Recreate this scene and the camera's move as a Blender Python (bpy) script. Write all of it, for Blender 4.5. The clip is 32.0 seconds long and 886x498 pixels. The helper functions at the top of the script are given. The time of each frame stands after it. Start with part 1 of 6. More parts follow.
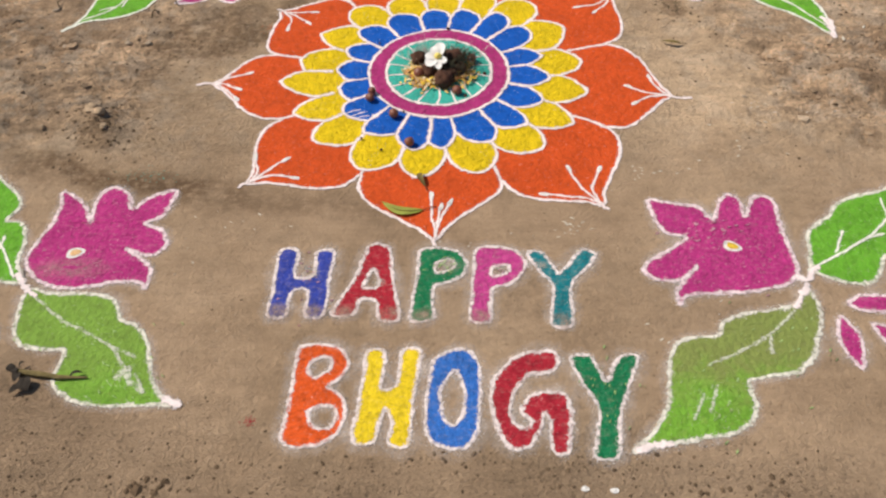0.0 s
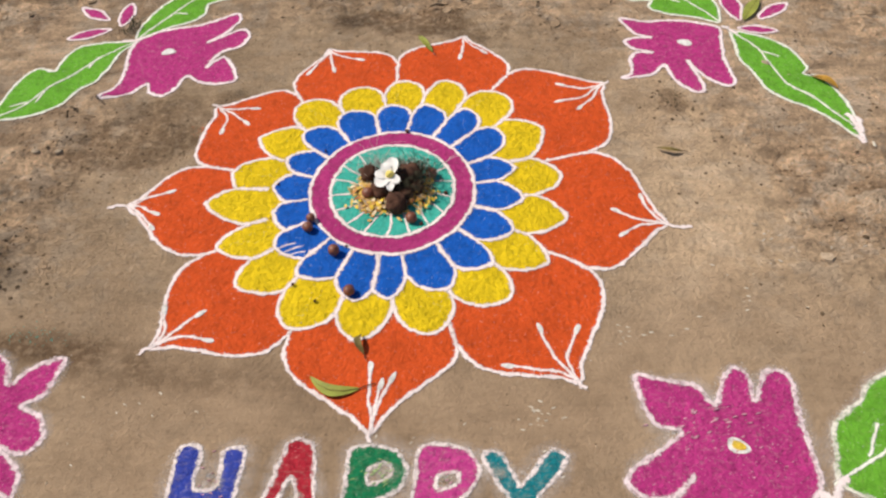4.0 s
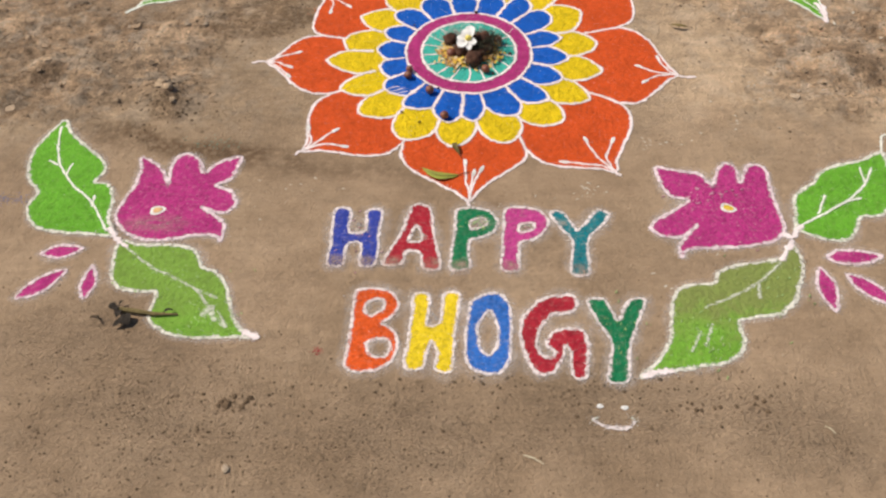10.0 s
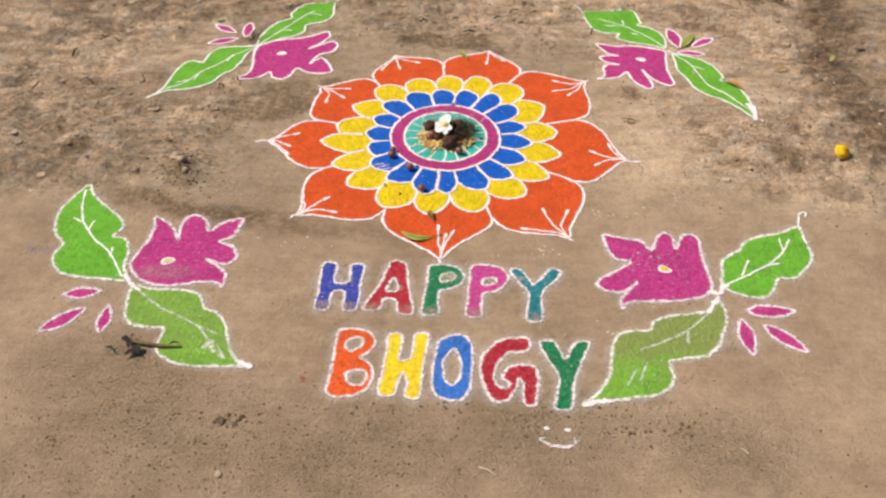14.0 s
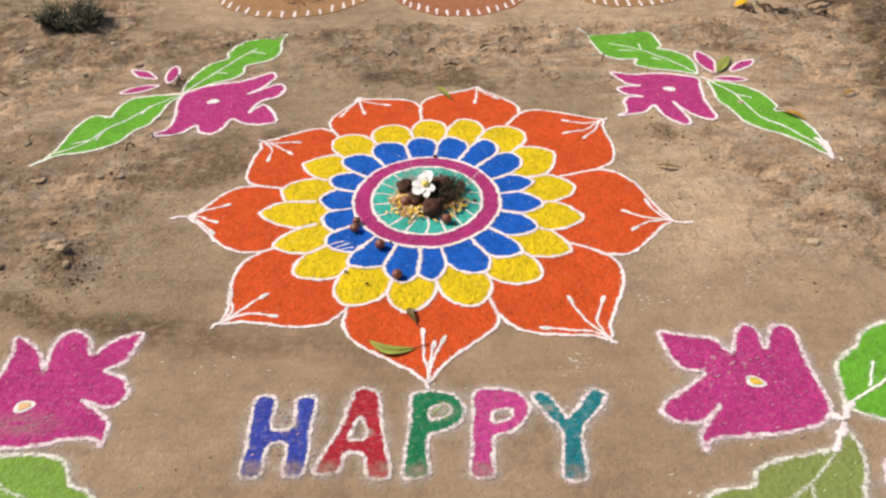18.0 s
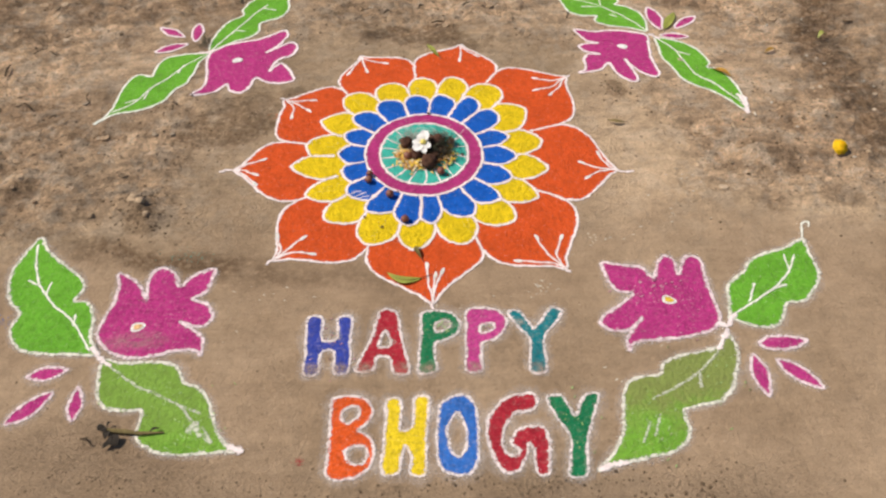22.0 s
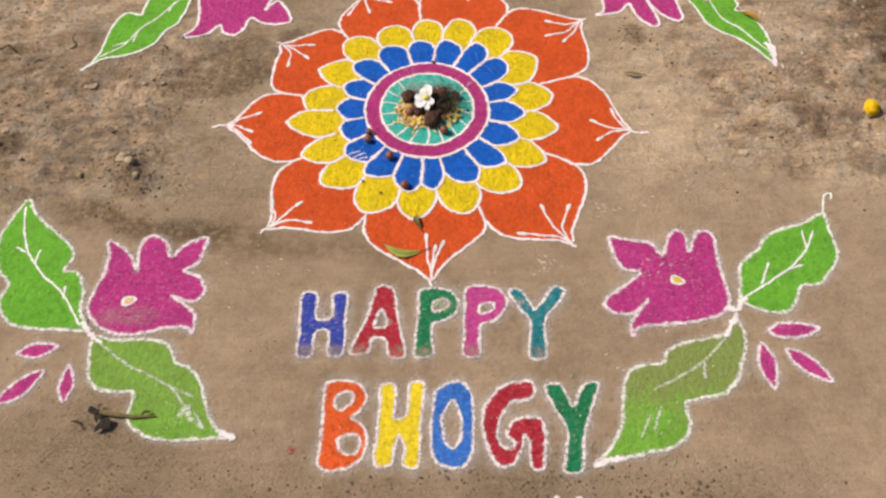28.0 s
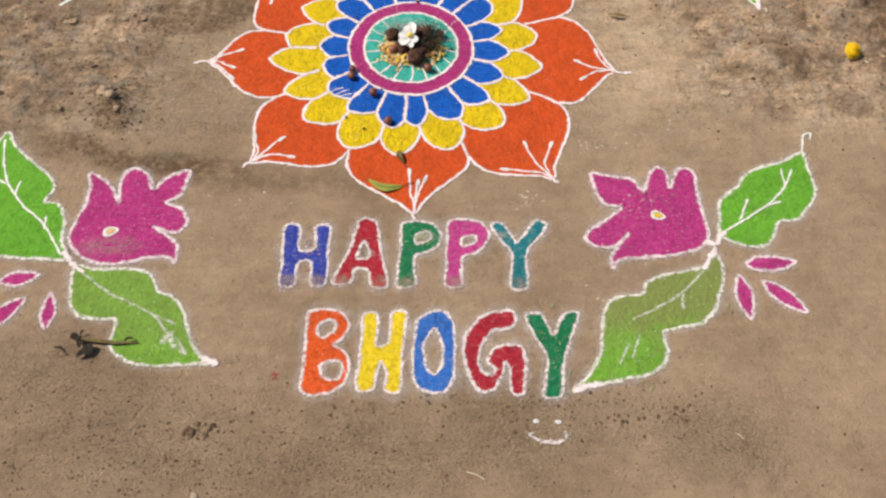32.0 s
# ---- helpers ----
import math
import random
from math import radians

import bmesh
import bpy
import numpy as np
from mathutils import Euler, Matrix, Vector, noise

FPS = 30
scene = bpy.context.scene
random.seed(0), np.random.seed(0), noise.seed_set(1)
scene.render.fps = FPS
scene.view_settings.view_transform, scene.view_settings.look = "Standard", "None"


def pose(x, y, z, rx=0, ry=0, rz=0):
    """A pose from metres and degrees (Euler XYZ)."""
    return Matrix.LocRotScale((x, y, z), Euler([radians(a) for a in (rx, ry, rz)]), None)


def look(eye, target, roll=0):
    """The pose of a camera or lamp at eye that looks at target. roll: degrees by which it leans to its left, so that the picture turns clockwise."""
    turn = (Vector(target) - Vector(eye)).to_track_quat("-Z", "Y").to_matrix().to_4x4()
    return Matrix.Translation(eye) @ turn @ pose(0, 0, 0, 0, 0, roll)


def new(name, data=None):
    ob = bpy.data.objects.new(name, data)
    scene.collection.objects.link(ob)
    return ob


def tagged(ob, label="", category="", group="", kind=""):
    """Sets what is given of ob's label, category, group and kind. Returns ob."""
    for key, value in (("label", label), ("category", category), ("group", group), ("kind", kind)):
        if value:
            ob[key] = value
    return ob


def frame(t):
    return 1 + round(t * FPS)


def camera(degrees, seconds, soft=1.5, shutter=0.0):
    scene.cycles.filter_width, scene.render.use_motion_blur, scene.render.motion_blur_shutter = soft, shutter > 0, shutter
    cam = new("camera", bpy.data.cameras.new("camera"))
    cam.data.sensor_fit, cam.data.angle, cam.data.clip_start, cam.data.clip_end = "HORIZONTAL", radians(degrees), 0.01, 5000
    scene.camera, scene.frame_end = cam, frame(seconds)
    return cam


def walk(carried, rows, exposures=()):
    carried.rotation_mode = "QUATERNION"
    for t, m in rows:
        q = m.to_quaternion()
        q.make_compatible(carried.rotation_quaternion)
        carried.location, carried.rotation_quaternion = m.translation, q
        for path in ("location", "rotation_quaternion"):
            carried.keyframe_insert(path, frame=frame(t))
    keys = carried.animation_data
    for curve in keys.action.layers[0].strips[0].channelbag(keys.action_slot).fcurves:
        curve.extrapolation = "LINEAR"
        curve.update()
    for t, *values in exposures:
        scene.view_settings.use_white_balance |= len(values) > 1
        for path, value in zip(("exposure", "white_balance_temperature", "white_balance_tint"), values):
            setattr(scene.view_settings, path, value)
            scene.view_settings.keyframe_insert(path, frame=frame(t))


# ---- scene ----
from mathutils import geometry

cam = camera(58.0, 32.0, soft=2.4)
# seconds, eye x y z, then yaw, pitch and roll in degrees
PATH = [
    (0.0, 0.034, -2.152, 1.566, 0.77, -47.33, -1.23),
    (0.5, 0.036, -2.172, 1.538, 0.18, -46.88, -2.21),
    (1.0, 0.046, -2.187, 1.498, 0.87, -46.94, -3.33),
    (1.5, 0.060, -2.134, 1.482, 0.60, -46.92, -2.38),
    (2.0, 0.095, -2.020, 1.482, 1.87, -47.64, -2.18),
    (2.5, 0.141, -1.854, 1.541, 3.03, -46.97, -1.81),
    (3.0, 0.175, -1.761, 1.542, 2.36, -48.12, -1.35),
    (3.5, 0.226, -1.658, 1.555, 4.54, -46.87, -3.30),
    (4.0, 0.206, -1.555, 1.555, 2.35, -47.52, -2.51),
    (4.5, 0.161, -1.403, 1.606, -1.09, -48.14, -2.08),
    (6.5, 0.049, -1.272, 1.680, -1.98, -50.56, -0.06),
    (7.0, 0.055, -1.393, 1.696, -0.95, -50.44, -0.93),
    (7.5, 0.076, -1.551, 1.712, -0.36, -49.97, -0.82),
    (8.0, 0.040, -1.686, 1.729, -0.99, -50.99, -0.82),
    (8.5, 0.046, -1.826, 1.724, 0.18, -51.36, -1.04),
    (9.0, 0.013, -1.947, 1.742, 1.17, -52.00, -1.46),
    (9.5, -0.026, -2.159, 1.762, 2.92, -50.54, -3.09),
    (10.0, -0.053, -2.403, 1.778, 1.28, -49.23, -1.24),
    (10.5, -0.039, -2.554, 1.795, 2.21, -47.26, -0.98),
    (11.0, 0.014, -2.720, 1.750, 2.16, -47.66, 0.12),
    (11.5, 0.002, -2.748, 1.842, 1.27, -47.46, -1.36),
    (12.0, -0.022, -2.754, 1.923, 1.86, -44.19, -2.18),
    (12.5, -0.009, -2.761, 1.933, 0.20, -42.98, -0.22),
    (13.0, -0.036, -2.723, 1.957, -3.47, -42.27, -0.55),
    (13.5, -0.014, -2.760, 1.918, 1.26, -43.56, -0.58),
    (14.0, 0.006, -2.771, 1.919, 0.13, -41.76, 0.80),
    (14.5, -0.020, -2.761, 1.925, -1.73, -42.40, 0.22),
    (16.5, -0.018, -2.168, 1.541, -1.52, -40.42, -0.51),
    (17.0, -0.016, -2.042, 1.458, -1.98, -41.04, -0.28),
    (17.5, 0.006, -1.992, 1.447, -1.42, -39.64, -0.63),
    (18.0, 0.008, -2.000, 1.457, -1.18, -38.30, -1.14),
    (18.5, 0.009, -2.004, 1.458, -1.17, -37.99, -1.07),
    (19.0, 0.016, -1.905, 1.396, -0.84, -39.26, -1.16),
    (19.5, -0.022, -1.846, 1.400, -2.42, -38.86, -0.49),
    (20.0, 0.020, -1.836, 1.360, -2.38, -41.43, -0.25),
    (20.5, -0.003, -2.030, 1.526, -2.34, -43.25, -0.01),
    (21.0, -0.010, -2.252, 1.725, -3.24, -44.53, 1.26),
    (21.5, -0.011, -2.536, 2.025, -1.42, -45.72, 0.69),
    (22.0, -0.083, -2.361, 2.067, -3.75, -46.85, -0.10),
    (22.5, -0.063, -2.171, 2.108, -2.27, -50.85, 1.32),
    (23.0, -0.041, -2.076, 2.140, -0.91, -55.30, 2.27),
    (23.5, -0.033, -2.014, 2.177, -2.13, -55.59, 1.87),
    (24.0, -0.042, -2.005, 2.193, -2.37, -53.79, 1.42),
    (24.5, -0.044, -2.011, 2.201, -1.07, -53.09, -0.26),
    (25.0, -0.041, -2.046, 2.205, 0.60, -51.53, -1.23),
    (25.5, -0.028, -2.054, 2.199, 0.09, -51.49, -0.85),
    (27.5, -0.029, -2.055, 2.167, -1.91, -53.34, -0.04),
    (28.0, -0.010, -2.082, 2.155, -1.72, -54.64, -0.81),
    (28.5, -0.012, -2.086, 2.147, -1.26, -56.65, -1.61),
    (29.0, 0.003, -2.084, 2.149, 0.01, -56.88, -2.89),
    (29.5, 0.011, -2.089, 2.144, -0.90, -56.60, -2.50),
    (30.0, 0.003, -2.106, 2.144, -0.18, -55.34, -3.37),
    (30.5, 0.004, -2.118, 2.122, -0.63, -56.77, -2.55),
    (31.0, -0.007, -2.146, 2.117, -0.66, -55.96, -2.65),
    (31.5, -0.020, -2.176, 2.120, -0.65, -54.92, -2.10),
    (32.0, -0.011, -2.195, 2.093, -3.78, -56.55, 1.29),
]


def eye_pose(x, y, z, yaw, pitch, roll):
    return Matrix.Translation((x, y, z)) @ pose(0, 0, 0, 0, 0, yaw) @ pose(0, 0, 0, 90 + pitch) @ pose(0, 0, 0, 0, 0, roll)


walk(cam, [(t, eye_pose(*row)) for t, *row in PATH], [(0.0, 0.16), (2.0, 0.13), (3.0, 0.10), (4.5, 0.14), (8.0, 0.11), (9.0, 0.13), (11.0, 0.19), (12.0, 0.25), (14.5, 0.34), (17.0, 0.26), (20.0, 0.25), (21.0, 0.21), (21.5, 0.20), (23.0, 0.16), (28.0, 0.16), (32.0, 0.16)])

# ---- daylight ----
SUN_ELEVATION, SUN_AZIMUTH = radians(50), radians(287)  # azimuth clockwise from +y
world = bpy.data.worlds.new("sky")
scene.world = world
world.use_nodes = True
wn = world.node_tree
sky = wn.nodes.new("ShaderNodeTexSky")
sky.sky_type, sky.sun_disc = "NISHITA", False
sky.sun_elevation, sky.sun_rotation = SUN_ELEVATION, SUN_AZIMUTH
wn.links.new(sky.outputs[0], wn.nodes["Background"].inputs[0])
wn.nodes["Background"].inputs[1].default_value = 0.075
sun = new("sun", bpy.data.lights.new("sun", "SUN"))
sun.data.energy, sun.data.angle, sun.data.color = 3.9, radians(0.6), (1.0, 0.94, 0.82)
sun_from = Vector((math.sin(SUN_AZIMUTH) * math.cos(SUN_ELEVATION), math.cos(SUN_AZIMUTH) * math.cos(SUN_ELEVATION), math.sin(SUN_ELEVATION)))
sun.matrix_world = look(sun_from * 20, (0, 0, 0))


# ---- materials ----
def nodes_of(name):
    m = bpy.data.materials.new(name)
    m.use_nodes = True
    t = m.node_tree
    return m, t.nodes, t.links, t.nodes["Principled BSDF"]


def noise_tex(n, l, scale, detail=4.0, rough=0.6, vector=None):
    x = n.new("ShaderNodeTexNoise")
    x.inputs["Scale"].default_value, x.inputs["Detail"].default_value, x.inputs["Roughness"].default_value = scale, detail, rough
    if vector:
        l.new(vector, x.inputs["Vector"])
    return x.outputs["Fac"]


def ramp(n, l, src, stops):
    x = n.new("ShaderNodeValToRGB")
    e = x.color_ramp.elements
    while len(e) < len(stops):
        e.new(0.5)
    for el, (p, c) in zip(e, stops):
        el.position, el.color = p, (*c, 1) if isinstance(c, tuple) else (c, c, c, 1)
    l.new(src, x.inputs[0])
    return x.outputs[0]


def mixed(n, l, fac, a, b, mode="MIX"):
    x = n.new("ShaderNodeMix")
    x.data_type, x.blend_type = "RGBA", mode
    for sock, v in ((x.inputs[0], fac), (x.inputs[6], a), (x.inputs[7], b)):
        if isinstance(v, (int, float)):
            sock.default_value = v
        elif isinstance(v, tuple):
            sock.default_value = (*v, 1)
        else:
            l.new(v, sock)
    return x.outputs[2]


def math_node(n, l, op, a, b=0.0):
    x = n.new("ShaderNodeMath")
    x.operation = op
    for sock, v in ((x.inputs[0], a), (x.inputs[1], b)):
        if isinstance(v, (int, float)):
            sock.default_value = v
        else:
            l.new(v, sock)
    return x.outputs[0]


def bump(n, l, bsdf, height, strength, distance):
    x = n.new("ShaderNodeBump")
    x.inputs["Strength"].default_value, x.inputs["Distance"].default_value = strength, distance
    l.new(height, x.inputs["Height"])
    l.new(x.outputs[0], bsdf.inputs["Normal"])


def world_place(n):
    return n.new("ShaderNodeNewGeometry").outputs["Position"]


SOIL = (0.43, 0.30, 0.19)


def powder(name, colour, specks=(0.8, 0.76, 0.7), speck_amount=0.04, bare=0.0, dusty=False, mottle=0.14, scrape=0.0, relief=0.55):
    """Coloured rangoli powder lying on soil: grainy, matt, with strewn specks and thin places."""
    m, n, l, b = nodes_of(name)
    at = world_place(n)
    tone = ramp(n, l, noise_tex(n, l, 44, 4, 0.62, at), [(0.33, 1 - mottle * 1.3), (0.47, 1.0), (0.62, 1.0 + mottle * 0.3)])
    col = mixed(n, l, 1.0, colour, tone, "MULTIPLY")
    broad = ramp(n, l, noise_tex(n, l, 11, 4, 0.6, at), [(0.38, 0.90), (0.62, 1.06)])
    col = mixed(n, l, 1.0, col, broad, "MULTIPLY")
    grain = ramp(n, l, noise_tex(n, l, 300, 3, 0.7, at), [(0.36, 0.90), (0.64, 1.07)])
    col = mixed(n, l, 1.0, col, grain, "MULTIPLY")
    white = ramp(n, l, noise_tex(n, l, 230, 2, 0.5, at), [(0.73 - speck_amount, 0.0), (0.78 - speck_amount, 1.0)])
    col = mixed(n, l, math_node(n, l, "MULTIPLY", white, 0.45), col, specks)
    dirt = ramp(n, l, noise_tex(n, l, 120, 4, 0.65, at), [(0.68, 0.0), (0.74, 1.0)])
    col = mixed(n, l, math_node(n, l, "MULTIPLY", dirt, 0.55), col, (0.10, 0.06, 0.035))
    if scrape:
        drag = n.new("ShaderNodeMapping")
        drag.inputs["Scale"].default_value, drag.inputs["Rotation"].default_value = (45, 95, 1), (0, 0, radians(24))
        l.new(at, drag.inputs["Vector"])
        worn = ramp(n, l, noise_tex(n, l, 1.0, 6, 0.72, drag.outputs[0]), [(0.54, 0.0), (0.64, 1.0)])
        col = mixed(n, l, math_node(n, l, "MULTIPLY", worn, scrape), col, (0.62, 0.50, 0.42))
        deep = ramp(n, l, noise_tex(n, l, 1.7, 5, 0.7, drag.outputs[0]), [(0.34, 0.55), (0.45, 1.0)])
        col = mixed(n, l, 1.0, col, deep, "MULTIPLY")
    if bare or dusty:
        thin = ramp(n, l, noise_tex(n, l, 70, 6, 0.75, at), [(0.52, 0.0), (0.62, 1.0)])
        fac = math_node(n, l, "MULTIPLY", thin, bare or 0.3)
        if dusty:
            split = n.new("ShaderNodeSeparateXYZ")
            l.new(at, split.inputs[0])
            wob = math_node(n, l, "MULTIPLY", math_node(n, l, "SUBTRACT", noise_tex(n, l, 14, 5, 0.7, at), 0.5), 0.34)
            y = math_node(n, l, "ADD", split.outputs[1], wob)
            band = ramp(n, l, math_node(n, l, "MULTIPLY", math_node(n, l, "ABSOLUTE", math_node(n, l, "ADD", y, 0.95)), 4.0), [(0.48, 1.0), (1.0, 0.0)])
            fac = math_node(n, l, "MAXIMUM", fac, math_node(n, l, "MULTIPLY", band, math_node(n, l, "ADD", 0.28, math_node(n, l, "MULTIPLY", math_node(n, l, "GREATER_THAN", split.outputs[0], 0.0), 0.38))))
        col = mixed(n, l, fac, col, (0.25, 0.215, 0.085) if dusty else SOIL)
    l.new(col, b.inputs["Base Color"])
    b.inputs["Roughness"].default_value, b.inputs["Specular IOR Level"].default_value = 0.95, 0.15
    h = math_node(n, l, "ADD", math_node(n, l, "MULTIPLY", noise_tex(n, l, 260, 3, 0.7, at), 0.5), math_node(n, l, "MULTIPLY", noise_tex(n, l, 62, 5, 0.62, at), 3.0))
    bump(n, l, b, h, relief, 0.0068)
    return m


def attr_of(n, name):
    x = n.new("ShaderNodeAttribute")
    x.attribute_name = name
    return x.outputs["Fac"]


def trickled(name, colour):
    """White powder trickled in a line: dense in the middle, thinning to single grains at its ragged edges."""
    m = powder(name, colour, (0.9, 0.87, 0.83), bare=0.03, mottle=0.05, relief=0.3)
    n, l = m.node_tree.nodes, m.node_tree.links
    at = world_place(n)
    core = n.new("ShaderNodeAttribute")
    core.attribute_name = "core"
    ragged = math_node(n, l, "ADD", math_node(n, l, "MULTIPLY", noise_tex(n, l, 130, 4, 0.7, at), 1.1), math_node(n, l, "MULTIPLY", noise_tex(n, l, 42, 3, 0.6, at), 0.5))
    cover = math_node(n, l, "ADD", core.outputs["Fac"], math_node(n, l, "SUBTRACT", ragged, 0.8))
    l.new(ramp(n, l, cover, [(0.22, 0.0), (0.36, 0.16), (0.47, 0.82), (0.60, 1.0)]), n["Principled BSDF"].inputs["Alpha"])
    return m


def dusted(name, colour, most=0.46):
    """A breath of pale powder rubbed into the soil, patchy and fading out."""
    m = powder(name, colour, (0.8, 0.74, 0.68), bare=0.3)
    n, l = m.node_tree.nodes, m.node_tree.links
    at = world_place(n)
    patchy = ramp(n, l, noise_tex(n, l, 26, 7, 0.75, at), [(0.36, 0.15), (0.60, 1.0)])
    thick = math_node(n, l, "MULTIPLY", attr_of(n, "core"), patchy)
    l.new(math_node(n, l, "MULTIPLY", thick, most), n["Principled BSDF"].inputs["Alpha"])
    return m


def plain(name, colour, rough=0.8, vary=0.25, scale=90.0, spec=0.3, lump=0.002):
    m, n, l, b = nodes_of(name)
    at = n.new("ShaderNodeTexCoord").outputs["Object"]
    tone = ramp(n, l, noise_tex(n, l, scale, 4, 0.6, at), [(0.3, 1 - vary), (0.7, 1 + vary)])
    l.new(mixed(n, l, 1.0, colour, tone, "MULTIPLY"), b.inputs["Base Color"])
    b.inputs["Roughness"].default_value, b.inputs["Specular IOR Level"].default_value = rough, spec
    bump(n, l, b, noise_tex(n, l, scale * 2.5, 3, 0.6, at), 0.4, lump)
    return m


def soil():
    """Dry yard earth: swept and smooth by the drawing, crusty and mottled round it, darker in patches."""
    m, n, l, b = nodes_of("dry_soil")
    at = world_place(n)
    rough, darkened, loose = attr_of(n, "rough"), attr_of(n, "darkened"), attr_of(n, "loose")
    big = ramp(n, l, noise_tex(n, l, 1.9, 8, 0.7, at), [(0.40, (0.345, 0.223, 0.130)), (0.60, (0.445, 0.294, 0.176))])
    mid = ramp(n, l, noise_tex(n, l, 19, 9, 0.78, at), [(0.38, 0.66), (0.50, 1.0), (0.62, 1.18)])
    col = mixed(n, l, math_node(n, l, "ADD", 0.34, math_node(n, l, "MULTIPLY", rough, 0.66)), big, mixed(n, l, 1.0, big, mid, "MULTIPLY"))
    # brightness levelled in the soil colour: swept ground darker and greyer, rough ground lighter
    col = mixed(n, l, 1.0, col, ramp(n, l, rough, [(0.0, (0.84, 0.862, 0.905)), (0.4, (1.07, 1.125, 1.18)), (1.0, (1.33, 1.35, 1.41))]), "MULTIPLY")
    crust = ramp(n, l, noise_tex(n, l, 10, 9, 0.75, at), [(0.50, 0.0), (0.55, 1.0)])
    col = mixed(n, l, math_node(n, l, "MULTIPLY", math_node(n, l, "MULTIPLY", crust, rough), 0.45), col, (0.53, 0.432, 0.335))
    fine = ramp(n, l, noise_tex(n, l, 95, 6, 0.8, at), [(0.39, 0.70), (0.61, 1.22)])
    busy = math_node(n, l, "MAXIMUM", rough, loose)
    col = mixed(n, l, math_node(n, l, "ADD", 0.15, math_node(n, l, "MULTIPLY", busy, 0.75)), col, mixed(n, l, 1.0, col, fine, "MULTIPLY"))
    sweep = n.new("ShaderNodeMapping")
    sweep.inputs["Scale"].default_value, sweep.inputs["Rotation"].default_value = (3.5, 30, 1), (0, 0, radians(-4))
    l.new(at, sweep.inputs["Vector"])
    streak = ramp(n, l, noise_tex(n, l, 1.0, 6, 0.7, sweep.outputs[0]), [(0.38, 0.94), (0.62, 1.05)])
    col = mixed(n, l, 1.0, col, streak, "MULTIPLY")
    smear = n.new("ShaderNodeMapping")
    smear.inputs["Scale"].default_value, smear.inputs["Rotation"].default_value = (4.5, 15, 1), (0, 0, radians(-9))
    l.new(at, smear.inputs["Vector"])
    dragged = ramp(n, l, noise_tex(n, l, 1.0, 8, 0.72, smear.outputs[0]), [(0.41, 0.70), (0.49, 0.97), (0.60, 1.16)])
    col = mixed(n, l, math_node(n, l, "MULTIPLY", rough, 0.85), col, mixed(n, l, 1.0, col, dragged, "MULTIPLY"))
    scratch = n.new("ShaderNodeMapping")
    scratch.inputs["Scale"].default_value, scratch.inputs["Rotation"].default_value = (26, 120, 1), (0, 0, radians(3))
    l.new(at, scratch.inputs["Vector"])
    hair = ramp(n, l, noise_tex(n, l, 1.0, 5, 0.72, scratch.outputs[0]), [(0.36, 0.80), (0.50, 1.0), (0.64, 1.14)])
    col = mixed(n, l, 0.10, col, mixed(n, l, 1.0, col, hair, "MULTIPLY"))
    cloud = ramp(n, l, noise_tex(n, l, 7, 8, 0.74, at), [(0.38, 0.87), (0.50, 1.0), (0.62, 1.10)])
    col = mixed(n, l, math_node(n, l, "ADD", 0.45, math_node(n, l, "MULTIPLY", rough, 0.5)), col, mixed(n, l, 1.0, col, cloud, "MULTIPLY"))
    shifted = n.new("ShaderNodeVectorMath")
    shifted.operation = "MULTIPLY_ADD"
    bend = n.new("ShaderNodeTexNoise")
    bend.inputs["Scale"].default_value, bend.inputs["Detail"].default_value = 18, 5
    l.new(at, bend.inputs["Vector"])
    l.new(bend.outputs["Color"], shifted.inputs[0])
    shifted.inputs[1].default_value = (0.10, 0.10, 0.0)
    l.new(at, shifted.inputs[2])
    plates = n.new("ShaderNodeTexVoronoi")
    plates.inputs["Scale"].default_value = 13
    l.new(shifted.outputs[0], plates.inputs["Vector"])
    tint = n.new("ShaderNodeSeparateColor")
    l.new(plates.outputs["Color"], tint.inputs[0])
    plate = ramp(n, l, tint.outputs[0], [(0.0, 0.78), (0.5, 1.0), (1.0, 1.16)])
    col = mixed(n, l, math_node(n, l, "MULTIPLY", rough, 0.8), col, mixed(n, l, 1.0, col, plate, "MULTIPLY"))
    pits = ramp(n, l, noise_tex(n, l, 58, 5, 0.66, at), [(0.61, 0.0), (0.635, 1.0)])
    col = mixed(n, l, math_node(n, l, "MULTIPLY", pits, math_node(n, l, "ADD", 0.22, math_node(n, l, "MULTIPLY", busy, 0.6))), col, (0.13, 0.085, 0.052))
    col = mixed(n, l, attr_of(n, "pale"), col, mixed(n, l, 1.0, col, (1.36, 1.36, 1.37), "MULTIPLY"))
    dark_area = math_node(n, l, "MULTIPLY", darkened, ramp(n, l, noise_tex(n, l, 34, 8, 0.78, at), [(0.40, 0.35), (0.52, 1.0)]))
    col = mixed(n, l, dark_area, col, mixed(n, l, 1.0, col, (0.42, 0.375, 0.335), "MULTIPLY"))
    crumb = ramp(n, l, noise_tex(n, l, 70, 7, 0.78, at), [(0.60, 0.0), (0.625, 1.0)])
    col = mixed(n, l, math_node(n, l, "MULTIPLY", crumb, math_node(n, l, "ADD", 0.20, math_node(n, l, "MULTIPLY", loose, 0.5))), col, (0.10, 0.064, 0.04))
    chips = ramp(n, l, noise_tex(n, l, 160, 3, 0.6, at), [(0.66, 0.0), (0.70, 1.0)])
    col = mixed(n, l, math_node(n, l, "MULTIPLY", chips, 0.28), col, (0.62, 0.53, 0.43))
    l.new(col, b.inputs["Base Color"])
    b.inputs["Roughness"].default_value, b.inputs["Specular IOR Level"].default_value = 0.95, 0.2
